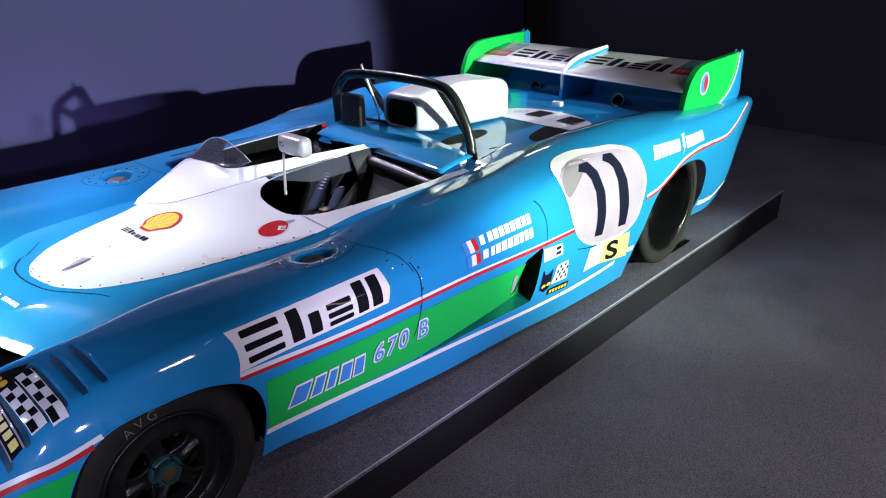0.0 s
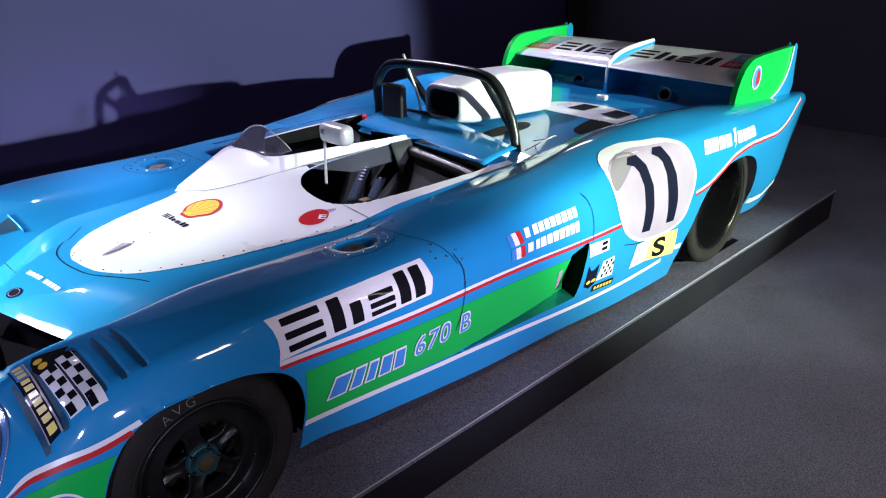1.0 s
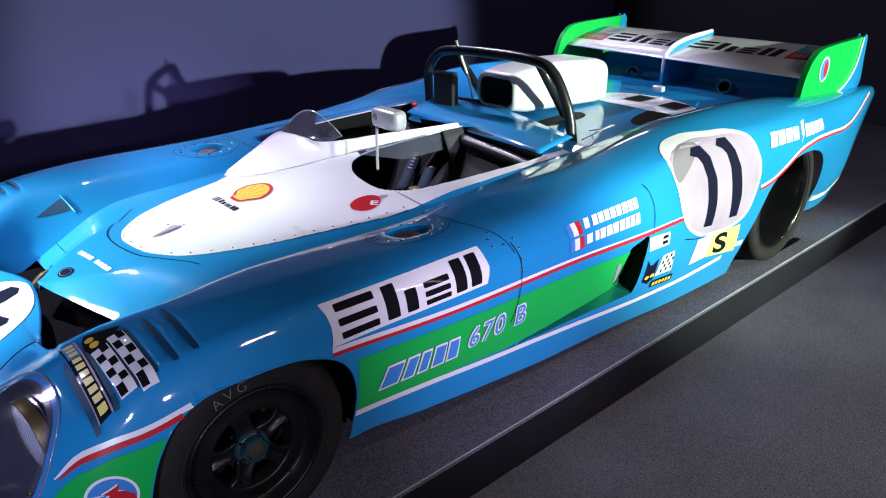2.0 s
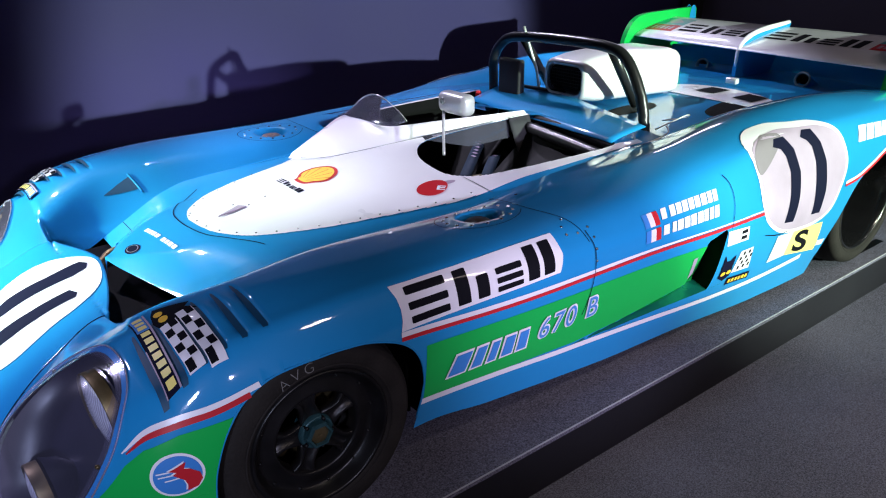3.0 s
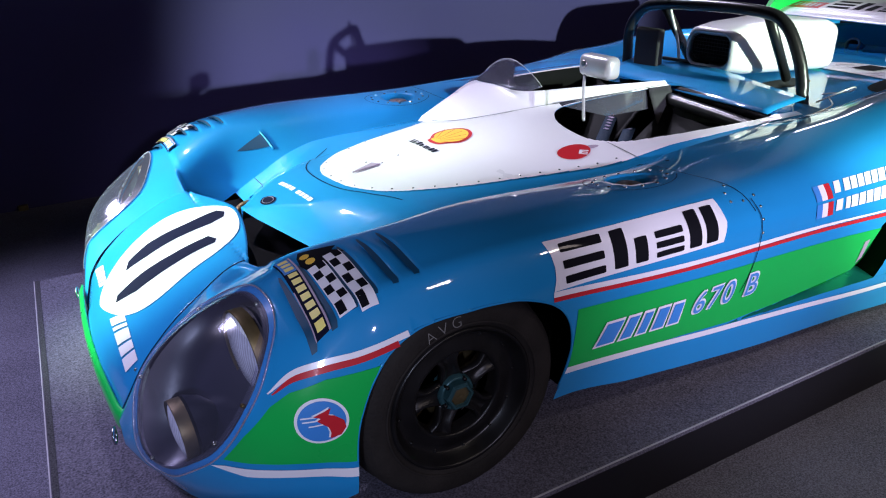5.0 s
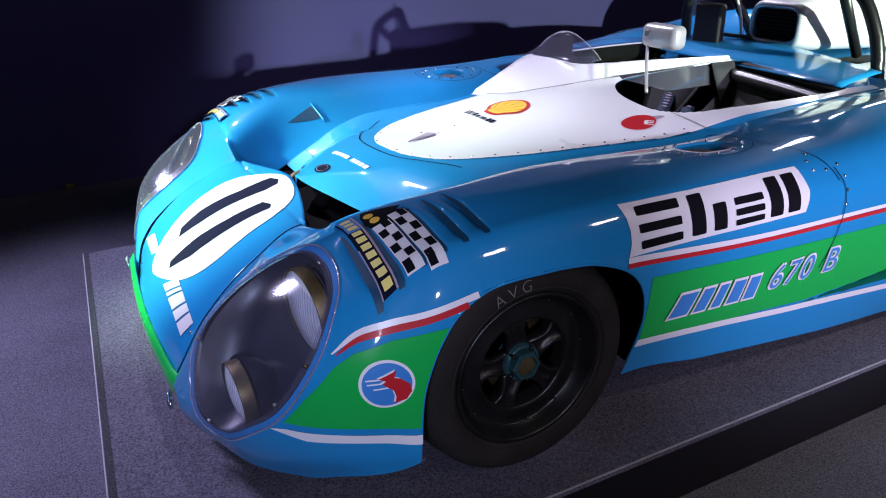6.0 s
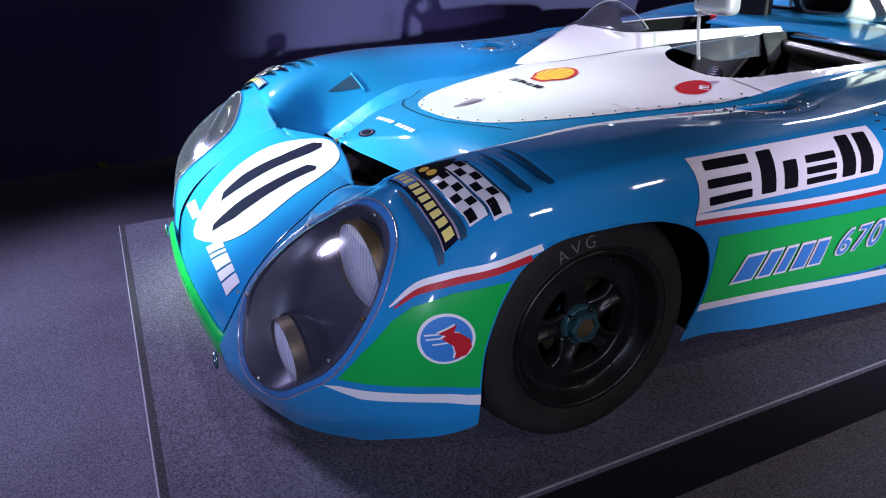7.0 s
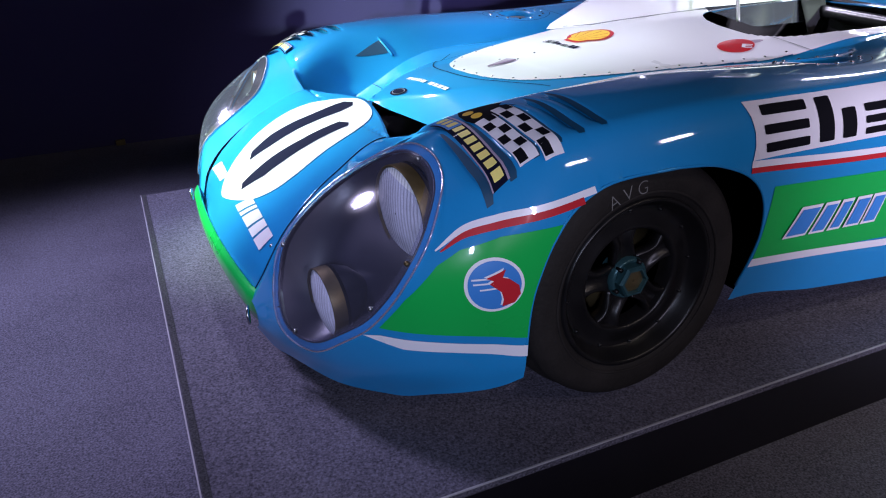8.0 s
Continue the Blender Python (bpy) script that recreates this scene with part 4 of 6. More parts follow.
def blocks(spans, slant=0.0, lo=0.0, hi=1.0):
    """Plain bars side by side in the unit square, one for each span (u0, u1[, top])."""
    return [[(s[0], lo), (s[1], lo), (s[1] + slant, s[2] if len(s) > 2 else hi), (s[0] + slant, s[2] if len(s) > 2 else hi)] for s in spans]


def sponsor_bars(u0, u1, v0, v1):
    """Plain bars in the rhythm of the sponsor's mark: lying ones in stacks and upright ones between."""
    out = []
    for a, b, c, d in ((0.0, 0.245, 0.0, 0.21), (0.0, 0.245, 0.39, 0.60), (0.0, 0.245, 0.79, 1.0), (0.30, 0.385, 0.0, 1.0), (0.435, 0.515, 0.0, 0.70), (0.57, 0.755, 0.0, 0.17), (0.57, 0.755, 0.27, 0.45), (0.57, 0.755, 0.55, 0.73), (0.795, 0.88, 0.0, 1.0), (0.915, 1.0, 0.0, 1.0)):
        out.append(rounded(lerp(u0, u1, a), lerp(u0, u1, b), lerp(v0, v1, c), lerp(v0, v1, d), 0.016, 3))
    return out


SIDES = (("side", from_side), ("far", from_far))
for tree, ray in SIDES:
    # flank stripes, the same on both sides
    decal("green_panel", flat([(0.276, 0.476), (0.5, 0.467), (0.81, 0.457), (1.1, 0.452), (1.34, 0.447), (1.379, 0.446), (1.30, 0.325), (1.18, 0.306), (1.0, 0.281), (0.83, 0.268), (0.5, 0.288), (0.276, 0.308)]), ray, tree, GREEN, car, "bright green flank panel", step=0.012)
    decal("white_stripe", flat(band([(0.272, 0.301), (0.5, 0.281), (0.78, 0.253), (1.1, 0.232), (1.38, 0.214), (1.56, 0.205), (1.75, 0.200), (1.9, 0.204), (2.06, 0.214)], 0.0105)), ray, tree, WHITE, car, "white sill stripe", 0.0024)
    decal("red_stripe", flat(band([(0.205, 0.519), (0.52, 0.503), (1.01, 0.495), (1.44, 0.487), (1.685, 0.487)], 0.0055)), ray, tree, RED, car, "thin red line", 0.0024)
    decal("white_line", flat(band([(0.205, 0.531), (0.52, 0.515), (1.01, 0.507), (1.44, 0.498), (1.685, 0.497)], [0.0065, 0.0065, 0.0055, 0.003, 0.002])), ray, tree, WHITE, car, "white line over the red one", 0.0020)
    decal("red_stripe", flat(band([(2.225, 0.478), (2.33, 0.487), (2.45, 0.517), (2.60, 0.560), (2.78, 0.572), (2.97, 0.557), (3.26, 0.535), (3.45, 0.560), (3.60, 0.60), (3.72, 0.625)], 0.005)), ray, tree, RED, car, "thin red line over the rear wheel", 0.0024)
    decal("white_line", flat(band([(2.225, 0.489), (2.33, 0.499), (2.45, 0.530), (2.60, 0.572), (2.78, 0.583), (2.97, 0.568), (3.26, 0.546), (3.45, 0.571), (3.60, 0.610), (3.72, 0.634)], 0.006)), ray, tree, WHITE, car, "white line over the rear wheel", 0.0020)
    decal("white_stripe", flat([(2.985, 0.245), (3.10, 0.215), (3.26, 0.195), (3.45, 0.235), (3.45, 0.205), (3.26, 0.165), (3.10, 0.185), (2.98, 0.215)]), ray, tree, WHITE, car, "white lower stripe behind the rear wheel", 0.0022)
    # front corner
    decal("green_flash", flat([(-0.505, 0.297), (-0.466, 0.362), (-0.414, 0.425), (-0.377, 0.452), (-0.312, 0.473), (-0.206, 0.484), (-0.227, 0.45), (-0.250, 0.40), (-0.265, 0.345), (-0.2685, 0.278), (-0.38, 0.290)]), ray, tree, GREEN, car, "green flash before the front wheel", step=0.012)
    decal("white_stripe", flat([(-0.528, 0.277), (-0.503, 0.282), (-0.416, 0.276), (-0.2685, 0.262), (-0.2685, 0.238), (-0.397, 0.252), (-0.47, 0.257)]), ray, tree, WHITE, car, "white stripe before the front wheel", 0.0022, 0.012)
    decal("white_line", flat(band([(-0.412, 0.448), (-0.363, 0.485), (-0.306, 0.503), (-0.238, 0.514), (-0.140, 0.535)], [0.001, 0.005, 0.006, 0.006, 0.006])), ray, tree, WHITE, car, "white line over the front wheel", 0.002, 0.012)
    decal("red_stripe", flat(band([(-0.405, 0.447), (-0.363, 0.476), (-0.306, 0.492), (-0.238, 0.503), (-0.163, 0.5195)], [0.001, 0.005, 0.006, 0.006, 0.006])), ray, tree, RED, car, "red line over the front wheel", 0.0024, 0.012)
    flip = 1 if tree == "side" else -1
    # round emblem
    emblem = decal("emblem", flat(oval(-0.330, 0.391, 0.050, 0.050)), ray, tree, WHITE, car, "round blue, white and red emblem", 0.0024, 0.012)
    decal("disc", flat(oval(-0.330, 0.391, 0.0445, 0.0445)), ray, tree, SKY, emblem, "blue disc", 0.0032, 0.012)
    bird = [(0.012, -0.040), (0.033, -0.034), (0.043, -0.018), (0.040, -0.002), (0.023, 0.012), (0.012, 0.015), (0.018, 0.029), (0.002, 0.022), (-0.016, 0.015), (-0.003, 0.010), (-0.010, 0.005), (0.010, -0.012), (0.014, -0.026)]
    decal("white_shape", flat([(-0.330 + x * 1.0 - 0.003, 0.391 + z + 0.0025) for x, z in bird]), ray, tree, WHITE, emblem, "white edge", 0.0036, 0.012)
    decal("flash", flat([(-0.330 + x, 0.391 + z) for x, z in bird]), ray, tree, RED, emblem, "red plain shape", 0.0042, 0.012)
    for x0, x1, dz in ((-0.036, -0.004, 0.004), (-0.038, -0.010, 0.012), (-0.026, 0.002, -0.006)):
        decal("line", flat([(-0.330 + x0, 0.390 + dz), (-0.330 + x1, 0.392 + dz), (-0.330 + x1, 0.395 + dz), (-0.330 + x0, 0.393 + dz)]), ray, tree, WHITE, emblem, "", 0.0040, 0.012)
    # big sponsor panel of the flank: a white plate with black bars
    quad = [(0.206, 0.538), (0.710, 0.548), (0.728, 0.636), (0.200, 0.640)]
    plate = decal("sponsor_plate", flat(on_quad(quad, [(0, 0), (0.25, 0), (0.5, 0), (0.75, 0), (1, 0), (1.018, 0.5), (1, 1), (0.75, 1), (0.5, 1), (0.25, 1), (0, 1), (0.018, 0.75), (0.022, 0.5), (0.016, 0.25)])), ray, tree, WHITE, car, "white plate with plain black bars", 0.0024, 0.012)
    for bar in sponsor_bars(0.065, 0.955, 0.10, 0.92):
        decal("bar", flat(on_quad(quad, bar)), ray, tree, BLACK, plate, "", 0.0034, 0.012)
    # model lettering
    quad = [(0.335, 0.348), (0.625, 0.336), (0.612, 0.412), (0.352, 0.418)]
    for k, bar in enumerate(blocks([(0.0, 0.23), (0.26, 0.42), (0.45, 0.585), (0.62, 0.79), (0.81, 0.97)], 0.05)):
        letter = decal("bar", flat(on_quad(quad, bar)), ray, tree, WHITE, car, "white edged blue bar", 0.0048, 0.012)
        u0, u1 = min(b[0] for b in bar) + 0.02, max(b[0] for b in bar) - 0.02
        decal("bar_face", flat(on_quad(quad, [(u0, 0.09), (u1 - 0.05, 0.09), (u1, 0.91), (u0 + 0.05, 0.91)])), ray, tree, SKY, letter, "", 0.0062, 0.012)
    quad = [(0.657, 0.351), (0.887, 0.356), (0.879, 0.426), (0.655, 0.418)]
    if flip < 0:
        quad = [quad[1], quad[0], quad[3], quad[2]]
    for k, (du, dv) in enumerate(((-1, -1), (1, -1), (1, 1), (-1, 1), (0, 0))):
        words = lettering("670 B", 0.085, 0.0, 0.12, 0.82, 1.2)
        w, h = size(words)
        for one in letters(warp(words, [(x + 0.0042 * du, z + 0.0042 * dv) for x, z in quad], w, h)):
            if k < 4:
                decal("letter_edge", one, ray, tree, WHITE, car, "white outline of a figure of the model number", 0.0040 + 0.0003 * k, 0.012)
            else:
                decal("letter", one, ray, tree, SKY, car, "blue figure of the model number", 0.0062, 0.012)
    # flags and the crew's names as plain bars
    for z0, z1 in ((0.577, 0.613), (0.532, 0.570)):
        for n, (m, lab) in enumerate(((SKY, "blue"), (WHITE, "white"), (RED, "red"))):
            a, b = 1.070 + 0.023 * n, 1.093 + 0.023 * n
            decal("flag_stripe", flat([(a, z0), (b, z0), (b, z1), (a, z1)]), ray, tree, m, car, lab + " stripe of a small flag", 0.0024, 0.012)
    for quad, spans in (([(1.150, 0.587), (1.430, 0.588), (1.430, 0.622), (1.155, 0.614)], [(0.0, 0.09), (0.15, 0.24), (0.26, 0.35), (0.37, 0.46), (0.48, 0.57), (0.59, 0.68), (0.70, 0.80), (0.82, 0.90), (0.92, 1.0)]), ([(1.150, 0.540), (1.426, 0.537), (1.428, 0.574), (1.150, 0.570)], [(0.0, 0.10), (0.15, 0.22), (0.24, 0.34), (0.36, 0.46), (0.48, 0.58), (0.60, 0.70), (0.72, 0.80), (0.82, 0.90), (0.92, 1.0)])):
        for bar in blocks(spans, 0.01):
            decal("name_bar", flat(on_quad(quad, bar)), ray, tree, WHITE, car, "", 0.0024, 0.012)
    # tyre maker's mark over the rear wheel
    quad = [(2.300, 0.632), (2.880, 0.604), (2.872, 0.652), (2.312, 0.690)]
    for bar in blocks([(0.0, 0.105), (0.12, 0.225), (0.24, 0.345), (0.36, 0.46), (0.58, 0.67), (0.685, 0.76), (0.775, 0.87), (0.885, 0.99)], 0.01):
        decal("bar", flat(on_quad(quad, bar)), ray, tree, WHITE, car, "", 0.0024)
    decal("wing_mark", flat(on_quad(quad, [(0.50, -0.45), (0.535, 0.25), (0.505, 0.25), (0.53, 1.25), (0.60, 1.35), (0.565, 1.0), (0.555, 0.25)])), ray, tree, WHITE, car, "white winged mark", 0.0024)
    # number roundel
    outer = closed_curve([(1.659, 0.705), (1.735, 0.732), (1.857, 0.742), (1.982, 0.738), (2.093, 0.732), (2.172, 0.702), (2.208, 0.637), (2.220, 0.565), (2.190, 0.475), (2.141, 0.388), (2.021, 0.358), (1.833, 0.378), (1.718, 0.440), (1.677, 0.515), (1.668, 0.595), (1.657, 0.662)], 80)
    roundel = decal("number_roundel", flat(outer), ray, tree, WHITE, car, "white edged number roundel", 0.0020, 0.012)
    cx, cz = 1.93, 0.555
    decal("field", flat([(cx + (x - cx) * 0.945, cz + (z - cz) * 0.93) for x, z in outer]), ray, tree, GREY_WHITE, roundel, "scuffed grey-white field", 0.0028, 0.012)
    for ones in ([(1.785, 0.690), (1.805, 0.712), (1.866, 0.711), (1.908, 0.666), (1.922, 0.585), (1.905, 0.507), (1.876, 0.414), (1.817, 0.422), (1.848, 0.518), (1.864, 0.595), (1.852, 0.650), (1.830, 0.676)], [(1.958, 0.697), (1.980, 0.717), (2.030, 0.714), (2.062, 0.667), (2.078, 0.599), (2.072, 0.494), (2.058, 0.407), (1.998, 0.413), (2.004, 0.508), (2.018, 0.608), (2.010, 0.660), (1.990, 0.682)]):
        decal("digit_one", flat(ones), ray, tree, NAVY, roundel, "black figure one", 0.0040, 0.012)
    decal("clear_patch", flat(closed_curve([(1.668, 0.655), (1.690, 0.695), (1.76, 0.722), (1.842, 0.724), (1.852, 0.708), (1.80, 0.672), (1.72, 0.628), (1.68, 0.618)], 40)), ray, tree, PATCH_GREY, roundel, "dull patch over the roundel's edge", 0.0034, 0.012)
    # small stickers behind the side inlet
    plate = decal("sticker", flat([(1.490, 0.415), (1.608, 0.412), (1.603, 0.462), (1.484, 0.470)]), ray, tree, WHITE, car, "small white sticker with two black bars", 0.0022)
    for z in (0.422, 0.443):
        decal("bar", flat([(1.562, z), (1.594, z), (1.593, z + 0.013), (1.561, z + 0.013)]), ray, tree, BLACK, plate, "", 0.0032)
    plate = decal("sticker", flat([(1.560, 0.292), (1.668, 0.283), (1.655, 0.372), (1.585, 0.372)]), ray, tree, WHITE, car, "black and white chequered sticker", 0.0022)
    for a in range(5):
        for b in range(4):
            if (a + b) % 2 == 0:
                u, v = 1.585 + 0.015 * a, 0.298 + 0.018 * b
                decal("square", flat([(u, v), (u + 0.012, v), (u + 0.014, v + 0.014), (u + 0.002, v + 0.014)]), ray, tree, BLACK, plate, "", 0.0032)
    mark = decal("sticker", flat([(1.487, 0.290), (1.497, 0.378), (1.512, 0.352), (1.534, 0.350), (1.560, 0.366), (1.552, 0.285), (1.52, 0.272)]), ray, tree, NAVY, car, "dark plain shaped sticker with yellow dots", 0.0026)
    for u in (1.508, 0.0315 + 1.508):
        decal("dot", flat(oval(u, 0.303, 0.013, 0.008, 16)), ray, tree, YELLOW, mark, "", 0.0036)
    plate = decal("sticker", flat([(1.55, 0.245), (1.69, 0.232), (1.69, 0.262), (1.55, 0.274)]), ray, tree, NAVY, car, "dark strip with orange bars", 0.0026)
    for k in range(6):
        decal("bar", flat([(1.56 + 0.021 * k, 0.2505 - 0.002 * k), (1.575 + 0.021 * k, 0.249 - 0.002 * k), (1.575 + 0.021 * k, 0.264 - 0.002 * k), (1.56 + 0.021 * k, 0.266 - 0.002 * k)]), ray, tree, YELLOW, plate, "", 0.0034)
    plate = decal("sticker", flat([(1.795, 0.262), (1.905, 0.262), (1.910, 0.364), (1.805, 0.372)]), ray, tree, WHITE, car, "white scrutineering sticker", 0.0022)
    side_plate = decal("sticker", flat([(1.907, 0.262), (2.150, 0.218), (2.120, 0.352), (1.912, 0.364)]), ray, tree, PALE_YELLOW, car, "pale yellow sticker with a black letter", 0.0022)
    words = lettering("S", 0.1, 0.03)
    w, h = size(words)
    q = [(1.955, 0.262), (2.058, 0.245), (2.032, 0.348), (1.935, 0.357)]
    decal("letter", warp(words, q if flip > 0 else [q[1], q[0], q[3], q[2]], w, h), ray, tree, BLACK, side_plate, "", 0.0034)
    decal("white_stripe", flat([(2.145, 0.262), (2.205, 0.255), (2.205, 0.228), (2.150, 0.236)]), ray, tree, WHITE, car, "white stripe end before the rear wheel", 0.0024)

# nose panel: number oval, lettering bars, green lip
outer = closed_curve([(-0.630, 0.06), (-0.586, 0.125), (-0.507, 0.160), (-0.399, 0.168), (-0.307, 0.126), (-0.244, 0.039), (-0.238, -0.06), (-0.268, -0.165), (-0.339, -0.235), (-0.415, -0.252), (-0.495, -0.262), (-0.549, -0.235), (-0.594, -0.159), (-0.627, -0.028)], 80)
oval_panel = decal("number_oval", flat(outer), from_top, "nose", WHITE, car, "white oval with the number eleven", 0.0022, 0.012)
for ones in ([(-0.549, 0.030), (-0.534, 0.070), (-0.475, 0.075), (-0.368, 0.042), (-0.298, 0.040), (-0.274, 0.036), (-0.259, 0.0), (-0.270, -0.030), (-0.309, -0.040), (-0.386, -0.026), (-0.494, 0.0)], [(-0.597, -0.072), (-0.588, -0.046), (-0.509, -0.070), (-0.436, -0.097), (-0.376, -0.108), (-0.337, -0.114), (-0.324, -0.155), (-0.334, -0.176), (-0.377, -0.169), (-0.437, -0.160), (-0.5, -0.146), (-0.545, -0.128)]):
    decal("digit_one", flat(ones), from_top, "nose", NAVY, oval_panel, "dark blue figure one", 0.0034, 0.012)
for quad, spans in (([(-0.617, 0.29), (-0.621, 0.13), (-0.601, 0.09), (-0.594, 0.235)], [(0.0, 0.22), (0.26, 0.42), (0.45, 0.58), (0.62, 0.78), (0.82, 1.0)]), ([(-0.622, -0.10), (-0.624, -0.375), (-0.594, -0.400), (-0.588, -0.165)], [(0.0, 0.16), (0.20, 0.27), (0.31, 0.54), (0.58, 0.75), (0.79, 1.0)])):
    for bar in blocks(spans):
        decal("bar", flat(on_quad(quad, bar)), from_top, "nose", WHITE, car, "", 0.0024, 0.012)

# hull marks
decal("seam", flat(band([(0.19, 0.31), (0.10, 0.22), (0.045, 0.13), (0.028, 0.03), (0.032, -0.06), (0.052, -0.15), (0.10, -0.235), (0.135, -0.30), (0.15, -0.345)], 0.0017)), from_top, "top", NAVY, car, "thin gap round the nose hatch", 0.0016, 0.012)
quad = [(-0.072, 0.066), (-0.052, -0.152), (-0.036, -0.146), (-0.056, 0.072)]
for bar in blocks([(0.0, 0.10), (0.12, 0.22), (0.24, 0.34), (0.36, 0.46), (0.56, 0.66), (0.68, 0.76), (0.78, 0.88), (0.90, 1.0)]):
    decal("bar", flat(on_quad(quad, bar)), from_top, "top", WHITE, car, "", 0.0024, 0.012)
badge = decal("badge", flat(oval(-0.136, -0.030, 0.022, 0.030)), from_top, "top", NAVY, car, "small round dark blue badge", 0.0022, 0.012)
decal("ring", flat([*oval(-0.136, -0.030, 0.017, 0.024)]), from_top, "top", DULL_STEEL, badge, "grey ring", 0.0030, 0.012)
decal("disc", flat([*oval(-0.136, -0.030, 0.0145, 0.021)]), from_top, "top", NAVY, badge, "", 0.0036, 0.012)

LIFT = 0.0045
fan = [(0.424, -0.030), (0.427, 0.005), (0.440, 0.010), (0.470, 0.042), (0.510, 0.048), (0.545, 0.028), (0.566, -0.005), (0.568, -0.040), (0.552, -0.075), (0.520, -0.100), (0.486, -0.105), (0.455, -0.078), (0.430, -0.060)]
shell_mark = decal("scallop_mark", flat(closed_curve(fan, 60)), from_top, "top", RED, white_panel, "red and yellow scallop shape", LIFT, 0.012)
inner = [(0.497 + (x - 0.497) * 0.84, -0.028 + (y + 0.028) * 0.84) for x, y in closed_curve(fan, 60)]
decal("fan", flat(inner), from_top, "top", YELLOW, shell_mark, "yellow fan", LIFT + 0.001, 0.012)
for k in range(7):
    a = radians(-62 + 20.5 * k)
    c, s = math.cos(a), math.sin(a)
    px, py = 0.436, -0.026
    tip = 0.108 if 0 < k < 6 else 0.075
    decal("rib", flat([(px + 0.02 * c - 0.0006 * s, py + 0.02 * s + 0.0006 * c), (px + 0.02 * c + 0.0006 * s, py + 0.02 * s - 0.0006 * c), (px + tip * c + 0.0016 * s, py + tip * s - 0.0016 * c), (px + tip * c - 0.0016 * s, py + tip * s + 0.0016 * c)]), from_top, "top", RED, shell_mark, "", LIFT + 0.002)
quad = [(0.385, 0.060), (0.383, -0.112), (0.405, -0.112), (0.407, 0.060)]
for bar in sponsor_bars(0.0, 0.98, 0.0, 1.0):
    decal("bar", flat(on_quad(quad, bar)), from_top, "top", NAVY, white_panel, "", LIFT, 0.012)
dot = decal("red_disc", flat(oval(0.718, -0.391, 0.056, 0.040)), from_top, "top", RED, white_panel, "red disc with a white letter", LIFT, 0.012)
words = lettering("E", 0.04, 0.03)
w, h = size(words)
decal("letter", warp(words, [(0.722, -0.408), (0.742, -0.427), (0.760, -0.411), (0.740, -0.392)], w, h), from_top, "top", WHITE, dot, "", LIFT + 0.001, 0.012)

# ---- lamps behind clear covers ----
def lamp_grid(depth_of, rings=16, shrink=1.0):
    rows = []
    for r in np.linspace(0.0, 1.0, rings):
        rows.append([(shrink * r * u, shrink * r * v, depth_of(r)) for u, v in EGG])
    return rows


def lamp_mesh(rows, side):
    bm = grid_mesh([[lamp_point(u, v, d, side) for u, v, d in row] for row in rows[1:]], closed=True)
    first = [v for v in bm.verts][: len(EGG)]
    bm.faces.new(first)
    bmesh.ops.recalc_face_normals(bm, faces=bm.faces)
    return bm


for side in (-1, 1):
    lamp = new("headlamp")
    lamp.parent = car
    tagged(lamp, "twin headlamp behind an egg-shaped clear cover")
    cover = part("cover", lamp_mesh(lamp_grid(lambda r: -0.016 * (1 - r * r) - 0.002), side), COVER, lamp, "scratched clear plastic cover")
    cover.visible_shadow = False
    part("bowl", lamp_mesh(lamp_grid(lambda r: 0.012 + 0.10 * (1 - r**4), 14, 0.985), side), LAMP_INNER, lamp, "black lamp bowl")
    ring = [lamp_point(u * 0.96, v * 0.96, -0.005, side) for u, v in EGG]
    inner_ring = [lamp_point(u * 1.075, v * 1.075, -0.003, side) for u, v in EGG]
    bm = grid_mesh([ring, inner_ring], closed=True)
    part("cover_rim", bm, COVER, lamp, "overlapping rim of the cover").visible_shadow = False
    part("cover_edge", tube([lamp_point(u * 1.075, v * 1.075, -0.004, side) for u, v in EGG + EGG[:1]], 0.0022, 6, 0, False), EDGE, lamp, "pale edge of the cover")
    part("opening_edge", tube([lamp_point(u * 0.985, v * 0.985, 0.002, side) for u, v in EGG + EGG[:1]], 0.003, 6, 0, False), LAMP_INNER, lamp, "dark edge of the lamp opening")
    for u, v, depth, r, turn in ((0.056, 0.098, 0.050 if side < 0 else 0.085, 0.086 if side < 0 else 0.074, 0.12 if side < 0 else 0.0), (-0.036, -0.122, 0.050, 0.066, 0.08)):
        at = lamp_point(u, v, depth, side)
        way = Vector((-0.97, side * turn, -0.05)).normalized()
        m = Matrix.Translation(at) @ way.to_track_quat("Z", "Y").to_matrix().to_4x4()
        glass = lathe([(0.012 * (1 - f * f), r * f) for f in np.linspace(0.02, 1, 10)], 40, "z")
        glass.transform(m)
        part("lens", glass, LENS, lamp, "round frosted lamp glass")
        ring = lathe([(-0.022, r * 1.03), (0.004, r * 1.05), (0.006, r * 1.03), (0.002, r * 0.99)], 40, "z")
        ring.transform(m)
        part("lamp_ring", ring, BRASS, lamp, "brown metal lamp ring")
        pod = lathe([(-0.09, r * 0.4), (-0.06, r * 0.85), (-0.028, r * 1.05)], 32, "z")
        pod.transform(m)
        part("lamp_shell", pod, LAMP_INNER, lamp)
    for u, v in ((0.166, 0.02), (-0.135, 0.125), (-0.06, -0.203), (0.115, -0.085), (0.06, 0.205), (-0.16, -0.06)):
        p, q = lamp_point(u * 0.97, v * 0.97, -0.001, side), lamp_point(u * 0.97, v * 0.97, -0.007, side)
        part("screw", tube([p, q], [0.0055, 0.004], 10), BRASS if (u, v) == (0.166, 0.02) else DULL_STEEL, lamp)

